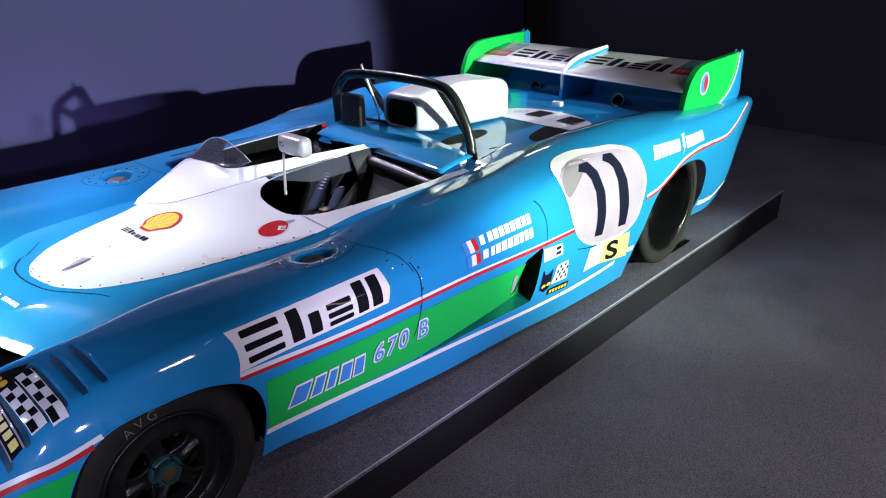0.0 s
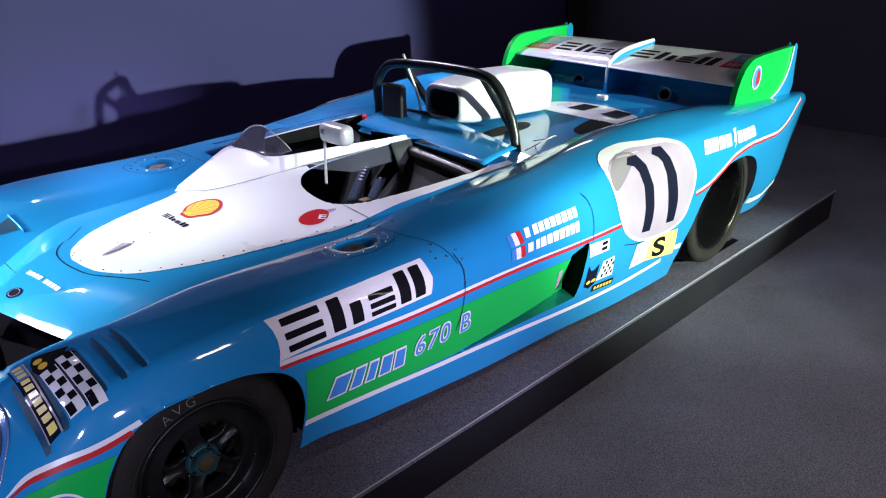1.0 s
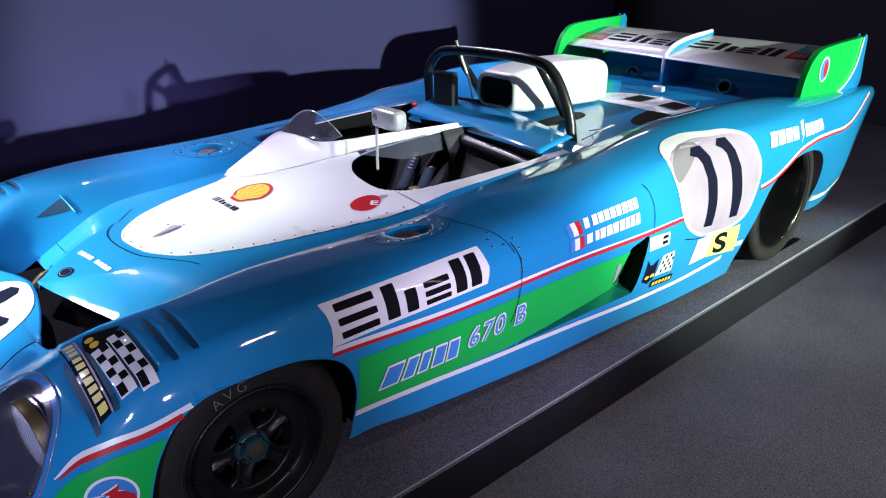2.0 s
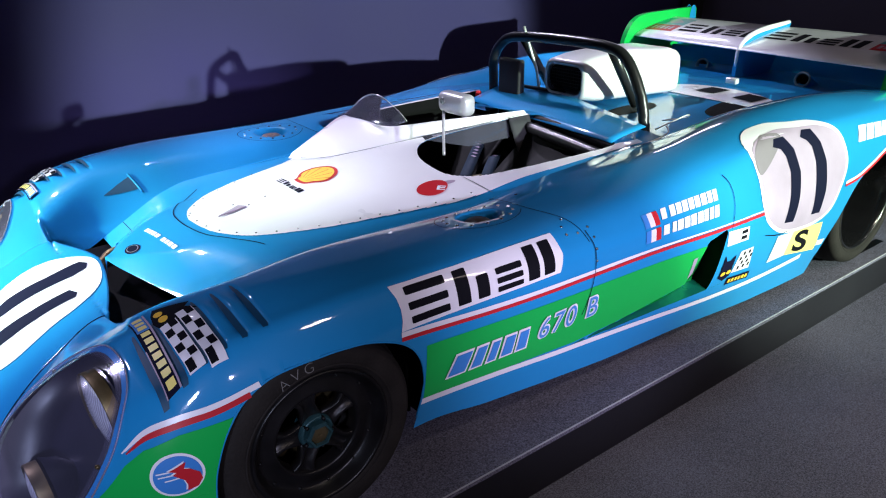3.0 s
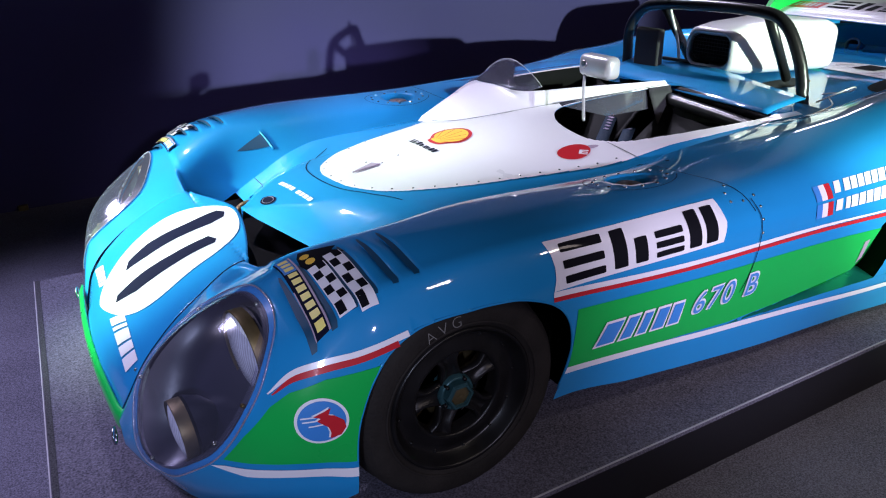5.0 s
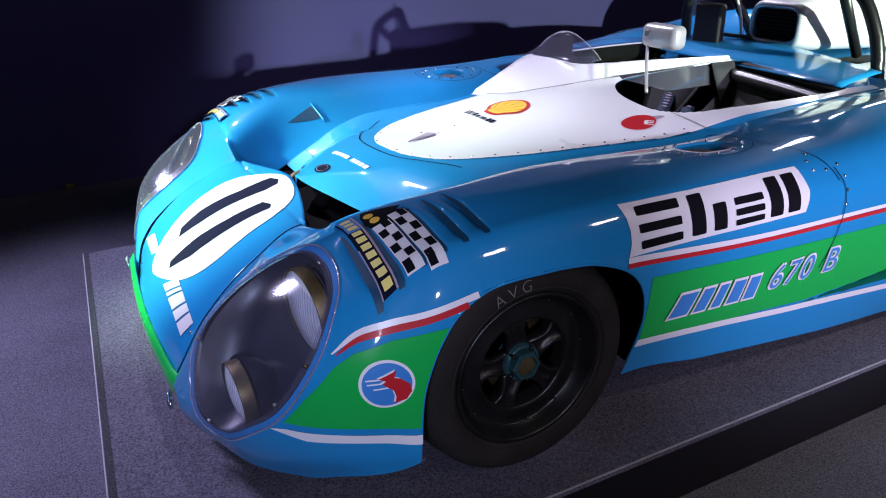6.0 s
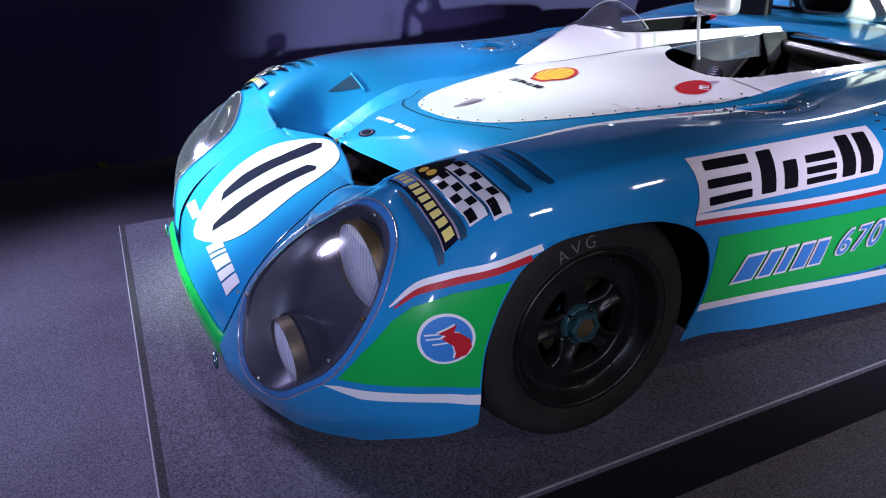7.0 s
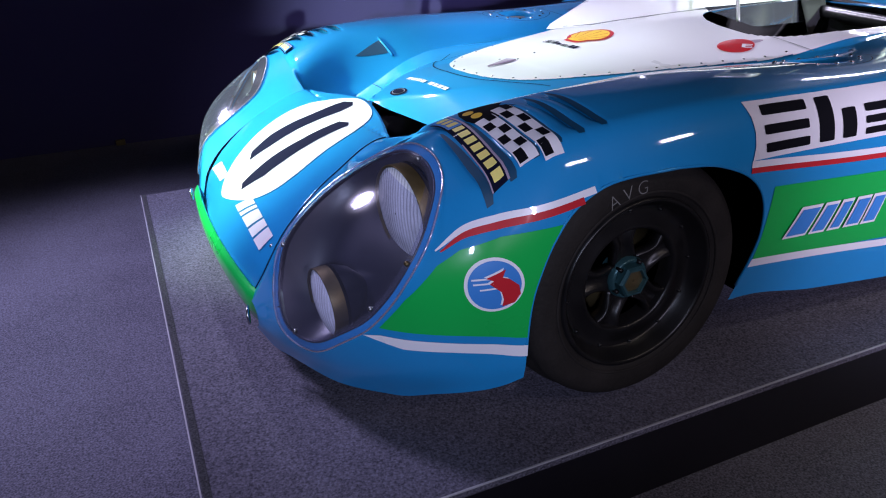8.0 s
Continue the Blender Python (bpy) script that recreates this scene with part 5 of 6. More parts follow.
# ---- fasteners: one small mesh, shared ----
stud = bpy.data.meshes.new("rivet")
bm = bmesh.new()
bmesh.ops.create_uvsphere(bm, u_segments=8, v_segments=5, radius=1.0)
for v in bm.verts:
    v.co.z *= 0.5
bm.to_mesh(stud)
bm.free()
stud.materials.append(STEEL)
stud.shade_smooth()


def rivet(parent, tree, ray, u, v, r=0.0054):
    eye, way = ray(u, v)
    hit, normal, *_ = TREES[tree].ray_cast(eye, way)
    if hit is None:
        return
    ob = new("rivet", stud)
    ob.parent = parent
    ob.matrix_basis = Matrix.Translation(hit + normal * (0.001 if tree != "top" else 0.003)) @ normal.to_track_quat("Z", "Y").to_matrix().to_4x4() @ Matrix.Scale(r, 4)


for q in smooth_row([(0.063, 0.03), (0.070, -0.08), (0.092, -0.16), (0.175, -0.268), (0.33, -0.370), (0.51, -0.425), (0.70, -0.466), (0.80, -0.49)], 17):
    rivet(white_panel, "top", from_top, q[0], q[1], 0.0035)
for q in smooth_row([(0.075, 0.05), (0.102, 0.104), (0.18, 0.178), (0.29, 0.212), (0.44, 0.243)], 7):
    rivet(white_panel, "top", from_top, q[0], q[1], 0.0035)
for u, v in ((0.20, 0.0), (0.235, -0.045), (0.30, -0.03)):
    rivet(white_panel, "top", from_top, u, v, 0.0035)
for side, (tree, ray) in ((-1, ("side", from_top)), (1, ("far", from_top))):
    cap = new("fuel_filler")
    cap.parent = car
    tagged(cap, "sunken fuel filler ringed with rivets")
    part("filler_cap", lathe([(0.626, 0.001), (0.631, 0.012), (0.632, 0.034), (0.626, 0.041), (0.590, 0.043)], 40, "z", (0.648, side * 0.702 + (float(SHIFT(0.648)[0]) if side > 0 else 0.0), -0.02 if side > 0 else 0.0)), CAP_BROWN, cap, "dull metal filler cap")
    for k in range(14):
        a = 2 * math.pi * k / 14
        rivet(cap, tree, ray, 0.648 + 0.115 * math.cos(a), side * (0.702 + 0.072 * math.sin(a)) + (float(SHIFT(0.648)[0]) if side > 0 else 0.0))
    loop = [(0.648 + 0.142 * math.cos(a), side * (0.702 + 0.094 * math.sin(a)) + (float(SHIFT(0.648)[0]) if side > 0 else 0.0)) for a in np.linspace(0.5, 2 * math.pi - 0.3, 22)]
    decal("seam", flat(band(loop, 0.0011)), from_top, tree, NAVY, cap, "thin gap round the filler plate", 0.0012, 0.012)
    decal("seam", flat(band([(0.838, side * 0.955), (0.818, side * 0.88), (0.79, side * 0.76), (0.80, side * 0.62), (0.825, side * 0.54)], 0.0013)), from_top, tree, NAVY, car, "thin panel gap", 0.0012)
    for u, v in ((0.78, 0.90), (0.805, 0.875), (0.775, 0.925), (0.86, 0.925), (0.862, 0.95), (0.815, 0.93)):
        rivet(car, tree, ray, u, side * v, 0.0045)
    rivet(car, tree, from_side if side < 0 else from_far, 0.857, 0.575, 0.0045)
    rivet(car, tree, from_side if side < 0 else from_far, 0.857, 0.54, 0.0045)
for tree, ray in SIDES:
    decal("seam", flat(band([(0.842, 0.622), (0.849, 0.58), (0.850, 0.50), (0.842, 0.43), (0.825, 0.372)], 0.0013)), ray, tree, NAVY, car, "thin door gap", 0.0030)
    decal("seam", flat(band([(1.485, 0.652), (1.505, 0.626), (1.515, 0.58), (1.510, 0.53), (1.50, 0.478)], 0.0013)), ray, tree, NAVY, car, "thin door gap", 0.0030)
    decal("seam", flat(band([(1.71, 0.400), (1.80, 0.380), (1.86, 0.381)], 0.0018)), ray, tree, NAVY, car, "thin panel gap", 0.0030)
    decal("vent_strip", flat([(1.305, 0.345), (1.325, 0.362), (1.338, 0.418), (1.318, 0.415)]), ray, tree, GREY_WHITE, car, "pale vertical strip before the inlet", 0.0030)
for side in (-1, 1):
    part("panel_gap", tube([placed(x, side, VALLEY(x)[0], VALLEY(x)[1] + 0.0008) for x in np.linspace(-0.655, -0.306, 40)], 0.0016, 6), NAVY, car, "gap beside the nose panel")

# ---- front lip with its pull rings ----
rows = []
for z, out in ((0.160, 0.0), (0.185, 0.008), (0.215, 0.008), (0.238, -0.004)):
    rows.append([Vector((-0.684 - out + 0.030 * (y / 0.49) ** 2 + 0.02 * max(0, abs(y) - 0.40) / 0.09, y, z - 0.004 * (y / 0.49) ** 2)) for y in np.linspace(-0.49, 0.35, 50)])
bm = grid_mesh(rows)
bmesh.ops.recalc_face_normals(bm, faces=bm.faces)
solid(part("front_lip", bm, GREEN, car, "green strip along the nose lip"), 0.006)
for side in (-1, 1):
    ring = [(-0.682 + 0.004 * math.cos(a), (-0.468 if side < 0 else 0.372) + 0.019 * math.cos(a), 0.200 + 0.019 * math.sin(a)) for a in np.linspace(0, 2 * math.pi, 28)]
    part("pull_ring", tube(ring, 0.003, 8, 0, False), STEEL, car, "small steel pull ring")
    rivet(car, "nose", from_top, -0.302, side * 0.345, 0.007)
    rivet(car, "nose", from_top, -0.605, side * 0.415, 0.005)

# dark blue decals that paint the shade in the louvre openings
for side, tree in ((-1, "side"), (1, "far")):
    for at in LOUVRES:
        pts = [(at - 0.007, 0.685), (at - 0.003, 0.668), (at, 0.675), (at + 0.001, 0.78), (at + 0.001, 0.866), (at - 0.002, 0.873), (at - 0.013, 0.871), (at - 0.014, 0.80), (at - 0.011, 0.74)]
        decal("louvre_shade", flat([(x, -d if side < 0 else far_y(x, d)) for x, d in pts]), from_top, tree, SHADE_BLUE, car, "dark blue painted shade in a louvre slot", 0.0006, 0.012)

# ---- signs on the louvred fenders ----
for side, tree in ((-1, "side"), (1, "far")):
    q = lambda pts: [(x, y if side < 0 else -y + float(SHIFT(x)[0])) for x, y in pts]
    quad = q([(-0.309, -0.866), (-0.277, -0.868), (-0.270, -0.622), (-0.303, -0.606)])
    plate = decal("maker_plate", flat(quad), from_top, tree, NAVY, car, "black strip with gold bars and white edges", 0.006, 0.012)
    decal("edge_line", flat(on_quad(quad, [(0.88, 0.0), (1.0, 0.0), (1.0, 1.0), (0.88, 1.0)])), from_top, tree, GREY_WHITE, plate, "white edge", 0.0072, 0.012)
    decal("edge_line", flat(on_quad(quad, [(0.0, 0.0), (0.07, 0.0), (0.07, 0.45), (0.0, 0.45)])), from_top, tree, GREY_WHITE, plate, "white edge", 0.0072, 0.012)
    decal("end_field", flat(on_quad(quad, [(0.1, 0.70), (0.86, 0.70), (0.86, 0.99), (0.1, 0.99)])), from_top, tree, SKY, plate, "light blue end", 0.0068, 0.012)
    for v0, v1 in ((0.03, 0.09), (0.12, 0.19), (0.22, 0.29), (0.32, 0.39), (0.42, 0.49), (0.52, 0.59), (0.62, 0.68), (0.73, 0.79), (0.82, 0.87), (0.90, 0.96)):
        decal("bar", flat(on_quad(quad, [(0.24, v0), (0.78, v0), (0.78, v1), (0.24, v1)])), from_top, tree, PALE_YELLOW, plate, "", 0.0076, 0.012)
    if side < 0:
        mark = decal("maker_plate", flat(q([(-0.262, -0.650), (-0.250, -0.622), (-0.225, -0.640), (-0.205, -0.655), (-0.181, -0.672), (-0.196, -0.688), (-0.176, -0.716), (-0.205, -0.712), (-0.222, -0.735), (-0.258, -0.738), (-0.268, -0.69)])), from_top, tree, BLACK, car, "plain black shape with gold ovals", 0.006, 0.012)
        for u, v in ((-0.248, -0.662), (-0.246, -0.693)):
            decal("oval", flat(oval(u, v, 0.010, 0.013, 16)), from_top, tree, YELLOW, mark, "", 0.0072)
    for x0, y0, y1 in ((-0.262, -0.715, -0.868), (-0.222, -0.700, -0.882)):
        quad = q([(x0 + 0.004, y1), (x0 + 0.038, y1 - 0.004), (x0 + 0.036, y0), (x0, y0)])
        flag = decal("chequered_strip", flat(quad), from_top, tree, WHITE, car, "black and white chequered strip", 0.0062, 0.012)
        for a in range(2):
            for b in range(6):
                if (a + b) % 2 == 0:
                    decal("square", flat(on_quad(quad, [(0.06 + 0.44 * a, b / 6 + 0.02), (0.5 + 0.44 * a, b / 6 + 0.02), (0.5 + 0.44 * a, (b + 1) / 6), (0.06 + 0.44 * a, (b + 1) / 6)])), from_top, tree, BLACK, flag, "", 0.0074)

# triangular scoop on the inner slope of the far fender
# not cut in: a flat dark blue decal stands in for its shade
scoop = decal("scoop", flat([(-0.085, 0.478), (-0.03, 0.499), (0.021, 0.516), (0.030, 0.462), (-0.03, 0.470)]), from_top, "far", SHADE_BLUE, car, "triangular air scoop with its shade painted dark blue", 0.0012, 0.012)
ends = [TREES["far"].ray_cast(Vector((x, y, 1.2)), Vector((0, 0, -1)))[0] for x, y in ((0.019, 0.522), (0.030, 0.485), (0.040, 0.446))]
part("scoop_lip", tube([q + Vector((0, 0, 0.003)) for q in ends], 0.0042, 8, 10), BLUE, scoop, "raised rear lip of the scoop")

decal("seam", flat(band([(0.835, -0.405), (0.842, -0.47), (0.850, -0.535)], 0.0012)), from_top, "top", DULL_STEEL, white_panel, "thin gap in the hull cover", LIFT, 0.012)
decal("worn_patch", flat(oval(0.775, -0.395, 0.030, 0.010, 20, -20)), from_top, "top", GREY_WHITE, white_panel, "worn tape mark beside the disc", 0.0036, 0.012)
# small wedge scoop on the white cover
bm = bmesh.new()
z = hull(0.18, -0.04) + 0.004
v = [bm.verts.new(p) for p in ((0.125, -0.062, z - 0.004), (0.205, -0.030, z + 0.004), (0.222, -0.055, z + 0.005), (0.212, -0.046, z - 0.002))]
bm.faces.new((v[0], v[1], v[2]))
solid(part("vent_wedge", bm, GREY_WHITE, white_panel, "small wedge vent", False), 0.004)

# ---- cockpit ----
tub = box(0.825, 1.66, -0.505, 0.50, 0.22, 0.60)
bmesh.ops.delete(tub, geom=[f for f in tub.faces if f.normal.z > 0.9], context="FACES")
bmesh.ops.reverse_faces(tub, faces=tub.faces)
part("cockpit_tub", tub, TRIM_BLACK, car, "black cockpit tub", False)
seat_rows = []
for s in np.linspace(0, 1, 14):
    x, z = lerp(1.0, 1.56, s), 0.30 + 0.30 * max(0, s - 0.35) ** 1.2 / 0.6
    seat_rows.append([Vector((x, y, z + 0.05 * (abs(y - 0.27) / 0.2) ** 3)) for y in np.linspace(0.07, 0.47, 13)])
solid(part("driver_seat", grid_mesh(seat_rows), LEATHER, car, "black driver's seat"), 0.02)
seat_rows = []
for s in np.linspace(0, 1, 14):
    x, z = lerp(0.95, 1.52, s), 0.34 + 0.28 * max(0, s - 0.3) ** 1.1 / 0.7
    seat_rows.append([Vector((x, y, z + 0.04 * (abs(y + 0.28) / 0.2) ** 3)) for y in np.linspace(-0.50, -0.07, 13)])
solid(part("passenger_seat", grid_mesh(seat_rows), LEATHER, car, "black passenger seat"), 0.02)
for x0, y0, x1, y1 in ((1.56, 0.31, 1.17, -0.01), (1.66, 0.27, 1.23, -0.07)):
    rows = [[Vector((x + 0.6 * w, y - 0.7 * w, z)) for w in (-0.026, 0.0, 0.026)] for x, y, z in smooth_row([(x0, y0, 0.535), (lerp(x0, x1, 0.5), lerp(y0, y1, 0.5), 0.51), (x1, y1, 0.475)], 16)]
    strap = solid(part("harness_strap", grid_mesh(rows), STRAP, car, "dark blue harness strap with pale bars"), 0.003)
    for k in range(6):
        p = rows[4 + k][1]
        part("strap_mark", box(p.x - 0.006, p.x + 0.006, p.y - 0.012, p.y + 0.012, p.z + 0.0035, p.z + 0.0055), GREY_WHITE, strap, "", False)
part("buckle", box(1.18, 1.225, -0.085, -0.04, 0.475, 0.49, 0.004), BRASS, car, "brass harness buckle")
part("knee_pad", tube([(1.525, -0.05, 0.668), (1.505, -0.30, 0.660), (1.465, -0.53, 0.650)], 0.019, 14, 20), LEATHER, car, "black padded edge behind the seat")
part("rail", tube([(1.50, -0.08, 0.628), (1.47, -0.30, 0.622), (1.43, -0.52, 0.618)], 0.008, 10, 12), STEEL, car, "bright rail below the padding")
part("seat_bulkhead", box(-0.20, 0.20, -0.03, 0.03, 0.40, 0.648, 0.02, 3), LEATHER, car, "black padded panel behind the passenger seat").matrix_basis = Matrix.Translation((1.498, -0.30, 0)) @ Matrix.Rotation(radians(97.5), 4, "Z")
part("gauge", lathe([(0.0, 0.001), (0.012, 0.02), (0.010, 0.032), (-0.02, 0.034)], 28, "z", (1.33, -0.44, 0.56)), DULL_STEEL, car, "round metal knob in the cockpit")
rows = []
for f in np.linspace(0, 1, 6):
    rows.append([Vector((x, lerp(-0.026, -0.045, f), lerp(0.688, 0.688 - 0.075 * min(1, (x - 0.92) / 0.25), f))) for x in np.linspace(0.95, 1.475, 16)])
part("side_screen", grid_mesh(rows), SMOKED, car, "smoked screen under the cowl")
head = part("headrest", box(1.665, 1.705, 0.205, 0.345, 0.665, 0.862, 0.012, 3), FOAM, car, "black foam headrest slab")
part("red_switch", lathe([(0.690, 0.001), (0.700, 0.012), (0.690, 0.014), (0.675, 0.014)], 20, "z", (1.62, 0.43, 0.0)), RED, car, "red cut-off switch")
part("brace", tube([(1.72, 0.22, 0.74), (1.77, 0.02, 0.735)], 0.008, 10), TUBE_BLACK, hoop)
part("antenna", tube([(1.70, 0.218, 1.005), (1.72, 0.19, 0.90), (1.735, 0.165, 0.82), (1.75, 0.15, 0.69)], [0.006, 0.007, 0.006, 0.006], 10, 16), SILVER, car, "thin bright rod beside the hoop")

rail = smooth_row([(0.862, 0.385, 0.700), (1.0, 0.408, 0.702), (1.3, 0.437, 0.702), (1.67, 0.482, 0.690)], 30)
rows = [[Vector((x, lerp(y, 0.665, f), lerp(z, 0.655, f) + 0.012 * math.sin(math.pi * f))) for x, y, z in rail] for f in np.linspace(0, 1, 8)]
bm = grid_mesh(rows)
bmesh.ops.recalc_face_normals(bm, faces=bm.faces)
part("cockpit_rail", bm, BLUE, car, "blue far cockpit side")
part("rail_edge", tube([Vector(q) for q in rail], 0.003, 8), GREY_WHITE, car, "pale edge of the cockpit side")
part("cockpit_wall", grid_mesh([[Vector((x, y + 0.004 + 0.02 * f, lerp(z - 0.002, 0.25, f))) for x, y, z in rail] for f in (0, 1)]), TRIM_BLACK, car, "black far cockpit wall", False)

# blue slope behind the seats, up to the hoop
rows = []
for f in np.linspace(0, 1, 8):
    rows.append([Vector((lerp(lerp(1.545, 1.462, g), lerp(1.80, 1.66, g), f), lerp(0.40, -0.505, g), lerp(0.674, 0.732, f**0.8) - 0.030 * max(0.0, g - 0.55) / 0.45 * f)) for g in np.linspace(0, 1, 24)])
bm = grid_mesh(rows)
bmesh.ops.recalc_face_normals(bm, faces=bm.faces)
solid(part("seat_back_slope", bm, BLUE, car, "blue sloping panel behind the seats"), 0.004)
rows = [[Vector((x, lerp(-0.035, -0.10, f) - 0.05 * (x - 1.38), lerp(0.690, 0.56, f))) for x in np.linspace(1.38, 1.49, 6)] for f in np.linspace(0, 1, 5)]
solid(part("screen_post", grid_mesh(rows), FOAM, car, "grey end panel of the smoked screen"), 0.004)
part("seat_roll", tube([(1.475, -0.06, 0.640), (1.455, -0.30, 0.630), (1.425, -0.52, 0.622)], 0.026, 14, 16), TUBE_BLACK, car, "shiny black roll along the seat back")
for x, y, z, r in ((1.30, -0.36, 0.47, 0.030), (1.22, -0.28, 0.44, 0.012), (1.12, -0.20, 0.43, 0.010)):
    part("fitting", lathe([(0.0, 0.001), (r * 0.4, r * 0.6), (r * 0.3, r), (-r * 0.5, r)], 20, "z", (x, y, z)), DULL_STEEL if r > 0.02 else BRASS, car, "small metal fitting in the cockpit")
# mirror
mirror = new("mirror")
mirror.parent = car
tagged(mirror, "silver mirror on a thin stalk")
shell_box = box(0.972, 1.035, -0.243, -0.088, 0.792, 0.868, 0.022, 4)
part("mirror_shell", shell_box, SILVER, mirror, "silver mirror shell")
part("stalk", tube([(0.985, -0.115, 0.80), (0.955, -0.150, 0.745), (0.905, -0.215, 0.668)], 0.0055, 10, 12), SILVER, mirror, "thin bright stalk")
pivot = part("pivot", lathe([(0.0, 0.001), (0.004, 0.009), (0.0, 0.013), (-0.006, 0.013)], 20, "z"), DULL_STEEL, mirror, "round pivot")
pivot.matrix_basis = Matrix.Translation((0.970, -0.125, 0.836)) @ Vector((-1, 0, 0)).to_track_quat("Z", "Y").to_matrix().to_4x4()

# ---- wing and tail marks ----
def from_wing(u, v):
    return Vector((v, u, 1.4)), Vector((0, 0, -1))


for y0 in (0.515, -0.035):
    quad = [(y0, 3.275), (y0 - 0.535, 3.255), (y0 - 0.535, 3.405), (y0, 3.425)]
    for bar in sponsor_bars(0.0, 0.97, 0.0, 1.0):
        decal("bar", flat(on_quad(quad, bar)), from_wing, "wing", BLACK, wing, "", 0.0015)
for a, b in ((0.545, 0.735), (-0.775, -0.60)):
    decal("colour_field", flat([(a, 3.37), (b, 3.37), (b, 3.53), (a, 3.53)]), from_wing, "wing", TEAL, wing, "teal field with a pale shape", 0.0015)
    decal("pale_shape", flat([(lerp(a, b, 0.2), 3.44), (lerp(a, b, 0.5), 3.39), (lerp(a, b, 0.85), 3.46), (lerp(a, b, 0.6), 3.51)]), from_wing, "wing", GREY_WHITE, wing, "", 0.0025)
    decal("colour_field", flat([(a, 3.25), (b, 3.25), (b, 3.366), (a, 3.366)]), from_wing, "wing", RED, wing, "red field with pale bars", 0.0015)
    for k in range(5):
        u = lerp(b, a, 0.12 + 0.16 * k)
        decal("bar", flat([(u, 3.28), (u - 0.018, 3.28), (u - 0.018, 3.335), (u, 3.335)]), from_wing, "wing", GREY_WHITE, wing, "", 0.0025)
for side in (-1, 1):
    y = FIN_Y[side] + side * 0.0185
    back = fin_back(side)
    for face in (1, -1):
        yy = FIN_Y[side] + face * 0.0175
        bm = flat(closed_curve([(3.69, 0.919), (3.735, 0.918), (3.75, 0.80), (3.75, 0.66), (3.56, 0.645), (3.40, 0.640), (3.56, 0.69), (3.66, 0.78)], 50))
        for v in bm.verts:
            v.co = Vector((v.co.x + back, yy, v.co.y))
        part("trailing_strip", bm, BLUE, wing, "blue trailing strip", False)
    edge = [(3.685 + back, y, 0.918), (3.655 + back, y, 0.79), (3.56 + back, y, 0.695), (3.40 + back, y, 0.645)]
    part("pale_line", tube(edge, 0.005, 6, 24), WHITE, wing, "white line before the blue strip")
    for rx, rz, off, m in ((0.055, 0.062, 0.0, WHITE), (0.046, 0.053, 0.001, SKY), (0.022, 0.040, 0.002, RED)):
        bm = flat(oval(3.235 + (0.012 if m is RED else 0), 0.808, rx, rz, 32))
        for v in bm.verts:
            v.co = Vector((v.co.x, y + side * off, v.co.y))
        part("emblem", bm, m, wing, "round emblem", False)
part("fin_edge", tube([(3.10, 0, 0.70), (3.105, 0, 0.785), (3.16, 0, 0.835), (3.3, 0, 0.872), (3.60, 0, 0.893)], [0.008, 0.013, 0.015, 0.015, 0.012], 10, 30), WHITE, wing, "white rounded top edge")

# ---- engine deck ----
for x0, y0, z0 in ((3.15, -0.355, 0.672), (3.30, 0.33, 0.645)):
    way = Vector((-0.93, -0.10, 0.36)).normalized()
    pipe = part("exhaust_pipe", tube([Vector((x0, y0, z0)) - way * d + Vector((0, 0, -0.25 * d * d)) for d in (0.30, 0.2, 0.1, 0.03, 0.0)], 0.037, 24, 0, False), BLUE, car, "blue duct pipe with a bright open end")
    m = Matrix.Translation((x0, y0, z0)) @ way.to_track_quat("Z", "Y").to_matrix().to_4x4()
    ring = lathe([(-0.006, 0.036), (0.002, 0.041), (0.008, 0.040), (0.008, 0.031), (-0.004, 0.029), (-0.05, 0.028)], 32, "z")
    ring.transform(m)
    part("pipe_end", ring, DULL_STEEL, pipe, "bright rolled pipe end")
    plug = lathe([(-0.05, 0.001), (-0.05, 0.030)], 24, "z")
    plug.transform(m)
    part("pipe_inside", plug, TRIM_BLACK, pipe)
    foot = lathe([(0.0, 0.05), (0.02, 0.036), (0.05, 0.034)], 24, "z", (x0 + 0.03, y0, 0.60))
    part("pipe_foot", foot, BLUE, pipe)
rows = []
for f in np.linspace(0, 1, 10):
    rows.append([Vector((3.36 + 0.16 * f**0.6 + 0.10 * (1 - (2 * g - 1) ** 2), lerp(-0.74, 0.70, g), 0.60 + (0.125 + 0.02 * math.cos(9.0 * g)) * f**1.3)) for g in np.linspace(0, 1, 40)])
solid(part("tail_bulkhead", grid_mesh(rows), BLUE, car, "blue curved panel under the wing"), 0.005)
for x, y, z in ((3.22, 0.55, 0.66), (3.25, 0.47, 0.66), (3.18, 0.62, 0.66)):
    part("wing_nut", lathe([(0.0, 0.016), (0.018, 0.014), (0.026, 0.006), (0.027, 0.001)], 12, "z", (x, y, z - 0.05)), SILVER, car, "small bright fastener")
field = decal("deck_number", flat(closed_curve([(2.44, -0.02), (2.43, -0.28), (2.47, -0.47), (2.60, -0.50), (2.70, -0.44), (2.75, -0.25), (2.72, -0.05), (2.60, 0.05)], 50)), from_top, "deck", WHITE, car, "white field with the number on the deck", 0.003)
for y0 in (-0.125, -0.325):
    decal("digit_one", flat([(2.55, y0), (2.70, y0), (2.70, y0 - 0.10), (2.55, y0 - 0.10)]), from_top, "deck", BLACK, field, "black figure one", 0.0065)
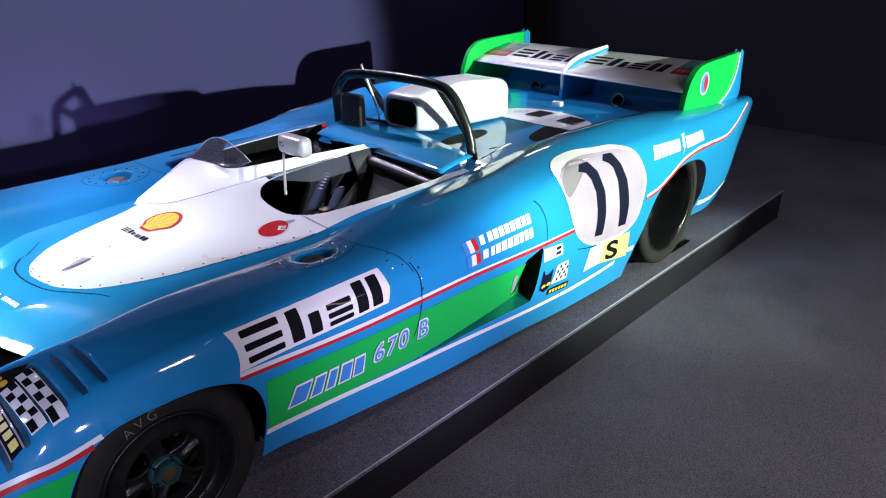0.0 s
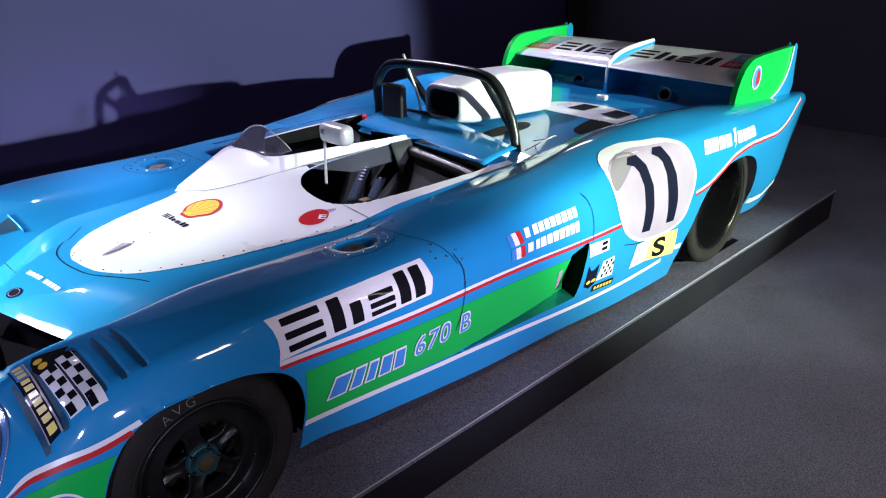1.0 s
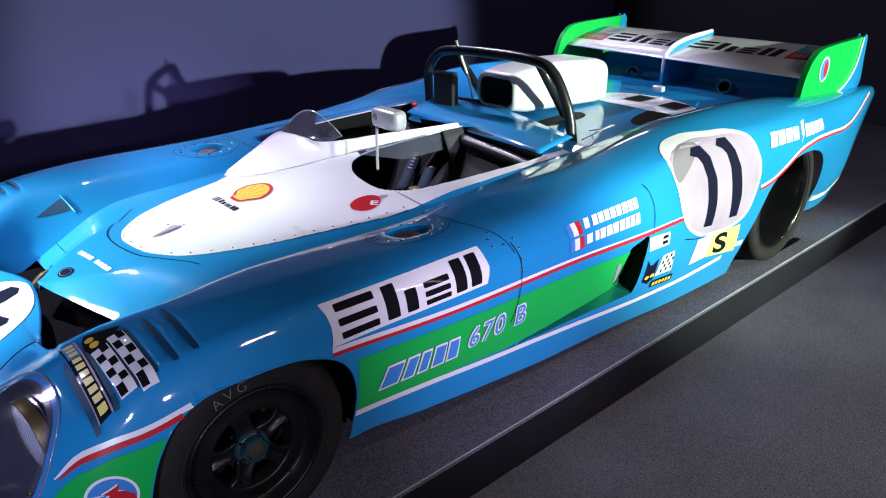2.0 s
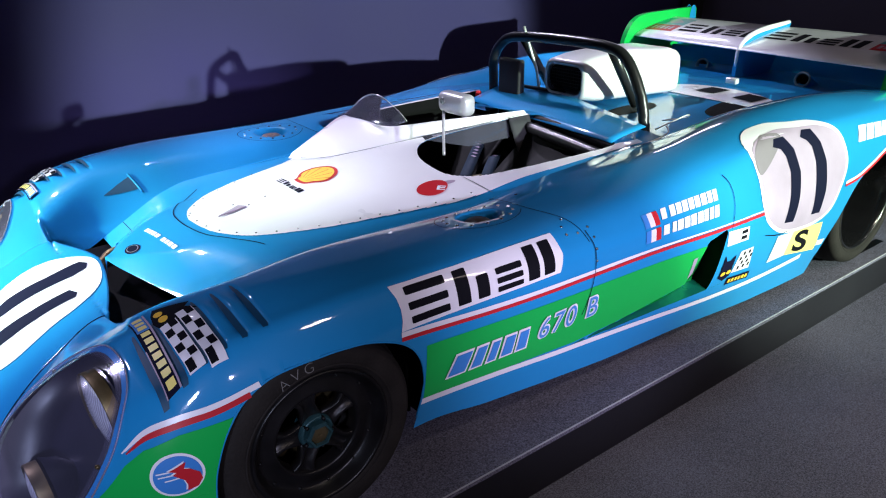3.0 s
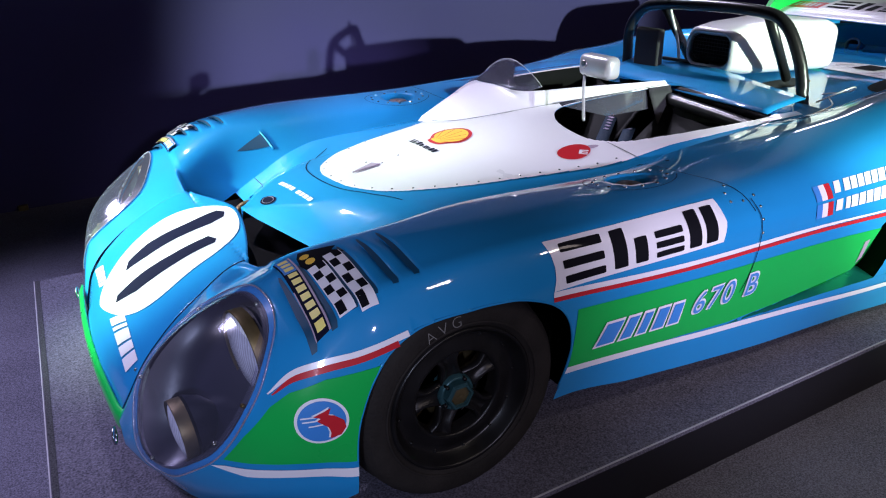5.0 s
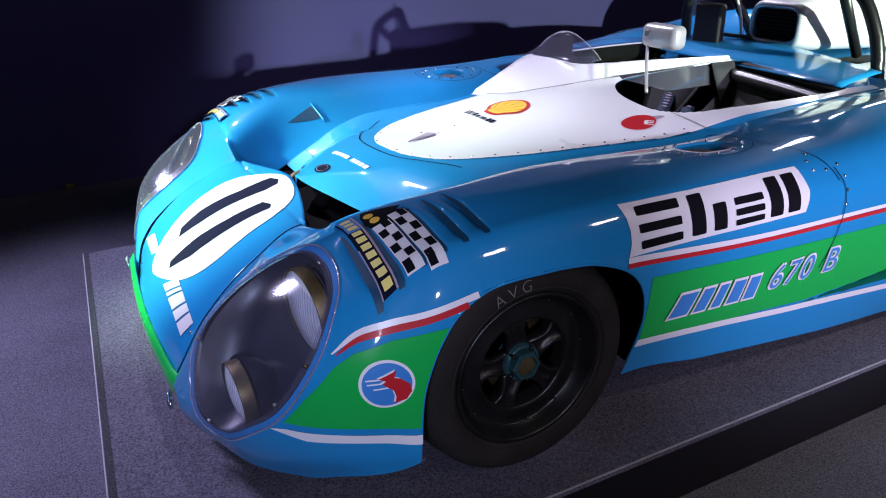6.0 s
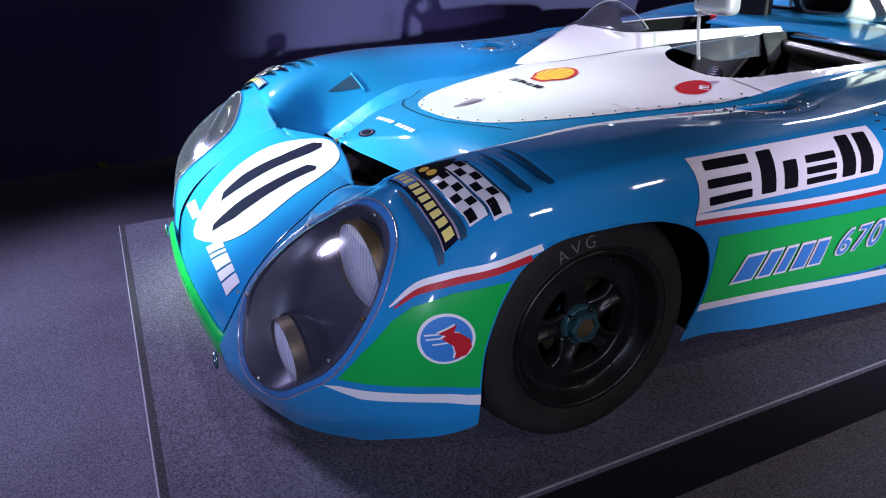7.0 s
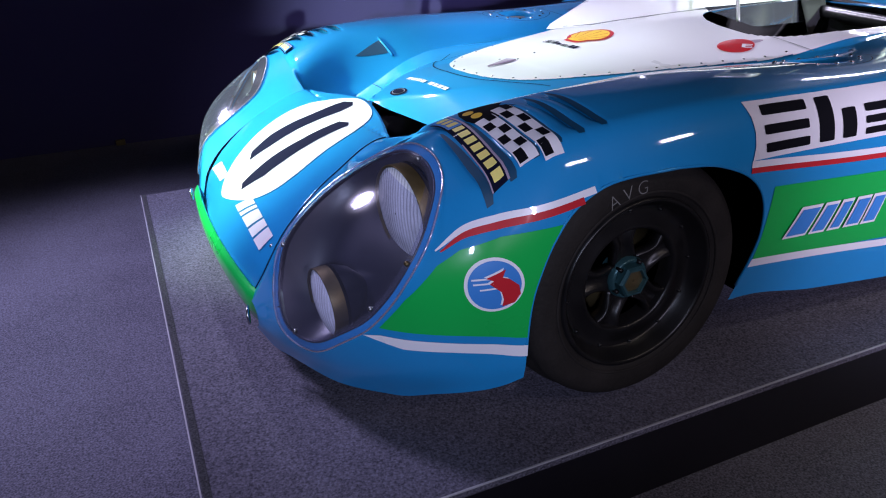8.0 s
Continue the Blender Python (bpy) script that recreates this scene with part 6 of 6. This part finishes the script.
latch = part("latch", box(2.825, 2.86, -0.175, -0.115, 0.660, 0.690, 0.006), SILVER, car, "bright deck latch")
# the deck stays whole: black patches paint the shade of its openings
for y in (-0.43, 0.43):
    hole = decal("deck_opening_shade", flat(closed_curve([(2.16, y - 0.05), (2.30, y - 0.065), (2.44, y - 0.05), (2.45, y + 0.06), (2.40, y + 0.075), (2.2, y + 0.02)], 40)), from_top, "deck", TRIM_BLACK, car, "flat black patch for the shade in a deck opening", 0.003)
# vents likewise, their shaded inside laid on as flat black
for y in (-0.20, 0.22):
    decal("deck_vent_shade", flat(closed_curve([(1.80, y - 0.02), (1.95, y - 0.05), (2.10, y - 0.03), (2.13, y + 0.04), (1.98, y + 0.06), (1.84, y + 0.04)], 40)), from_top, "deck", TRIM_BLACK, car, "flat black patch for the shade in a vent beside the air box", 0.0015)
for pts in ([(1.70, -0.52, 0.685), (1.80, -0.58, 0.735), (1.90, -0.52, 0.70), (1.84, -0.45, 0.685)], [(1.60, -0.50, 0.68), (1.55, -0.56, 0.66), (1.66, -0.60, 0.69), (1.74, -0.54, 0.70)]):
    part("wire", tube(pts, 0.003, 6, 24), SILVER, car, "thin loose wire loop")
rows = [[Vector((x, y, z - 0.01 * (x - 1.25))) for x in np.linspace(1.25, 1.9, 8)] for y, z in ((0.56, 0.690), (0.62, 0.692), (0.70, 0.688))]
defl = part("clear_deflector", grid_mesh(rows), CLEAR, car, "clear plastic strip beside the driver")
defl.visible_shadow = False

# chalk letters on the front tyre
words = lettering("AVG", 0.04, -0.018, 0.0, 0.85, 1.5)
w, h = size(words)
for v in words.verts:
    a = radians(117 - 24 * v.co.x / w)
    r = 0.196 + (v.co.y / h) * 0.026
    v.co = Vector((r * math.cos(a), -0.1285, r * math.sin(a)))
for one in letters(words):
    part("chalk_letter", one, CHALK, front_wheel, "faint chalk letter", False)

# ---- the hall ----
post = thing("wall_post", "black square post in the corner behind the tail", "post")
part("post", box(6.05, 6.2, 2.25, 2.40, FLOOR, 3.8), WALL_BLACK, post, "", False)
bracket = thing("cable_clip", "small dull metal clip at the foot of the wall", "clip")
part("clip", box(-0.86, -0.81, 2.43, 2.46, FLOOR, FLOOR + 0.03, 0.004), BRASS, bracket, "", False)
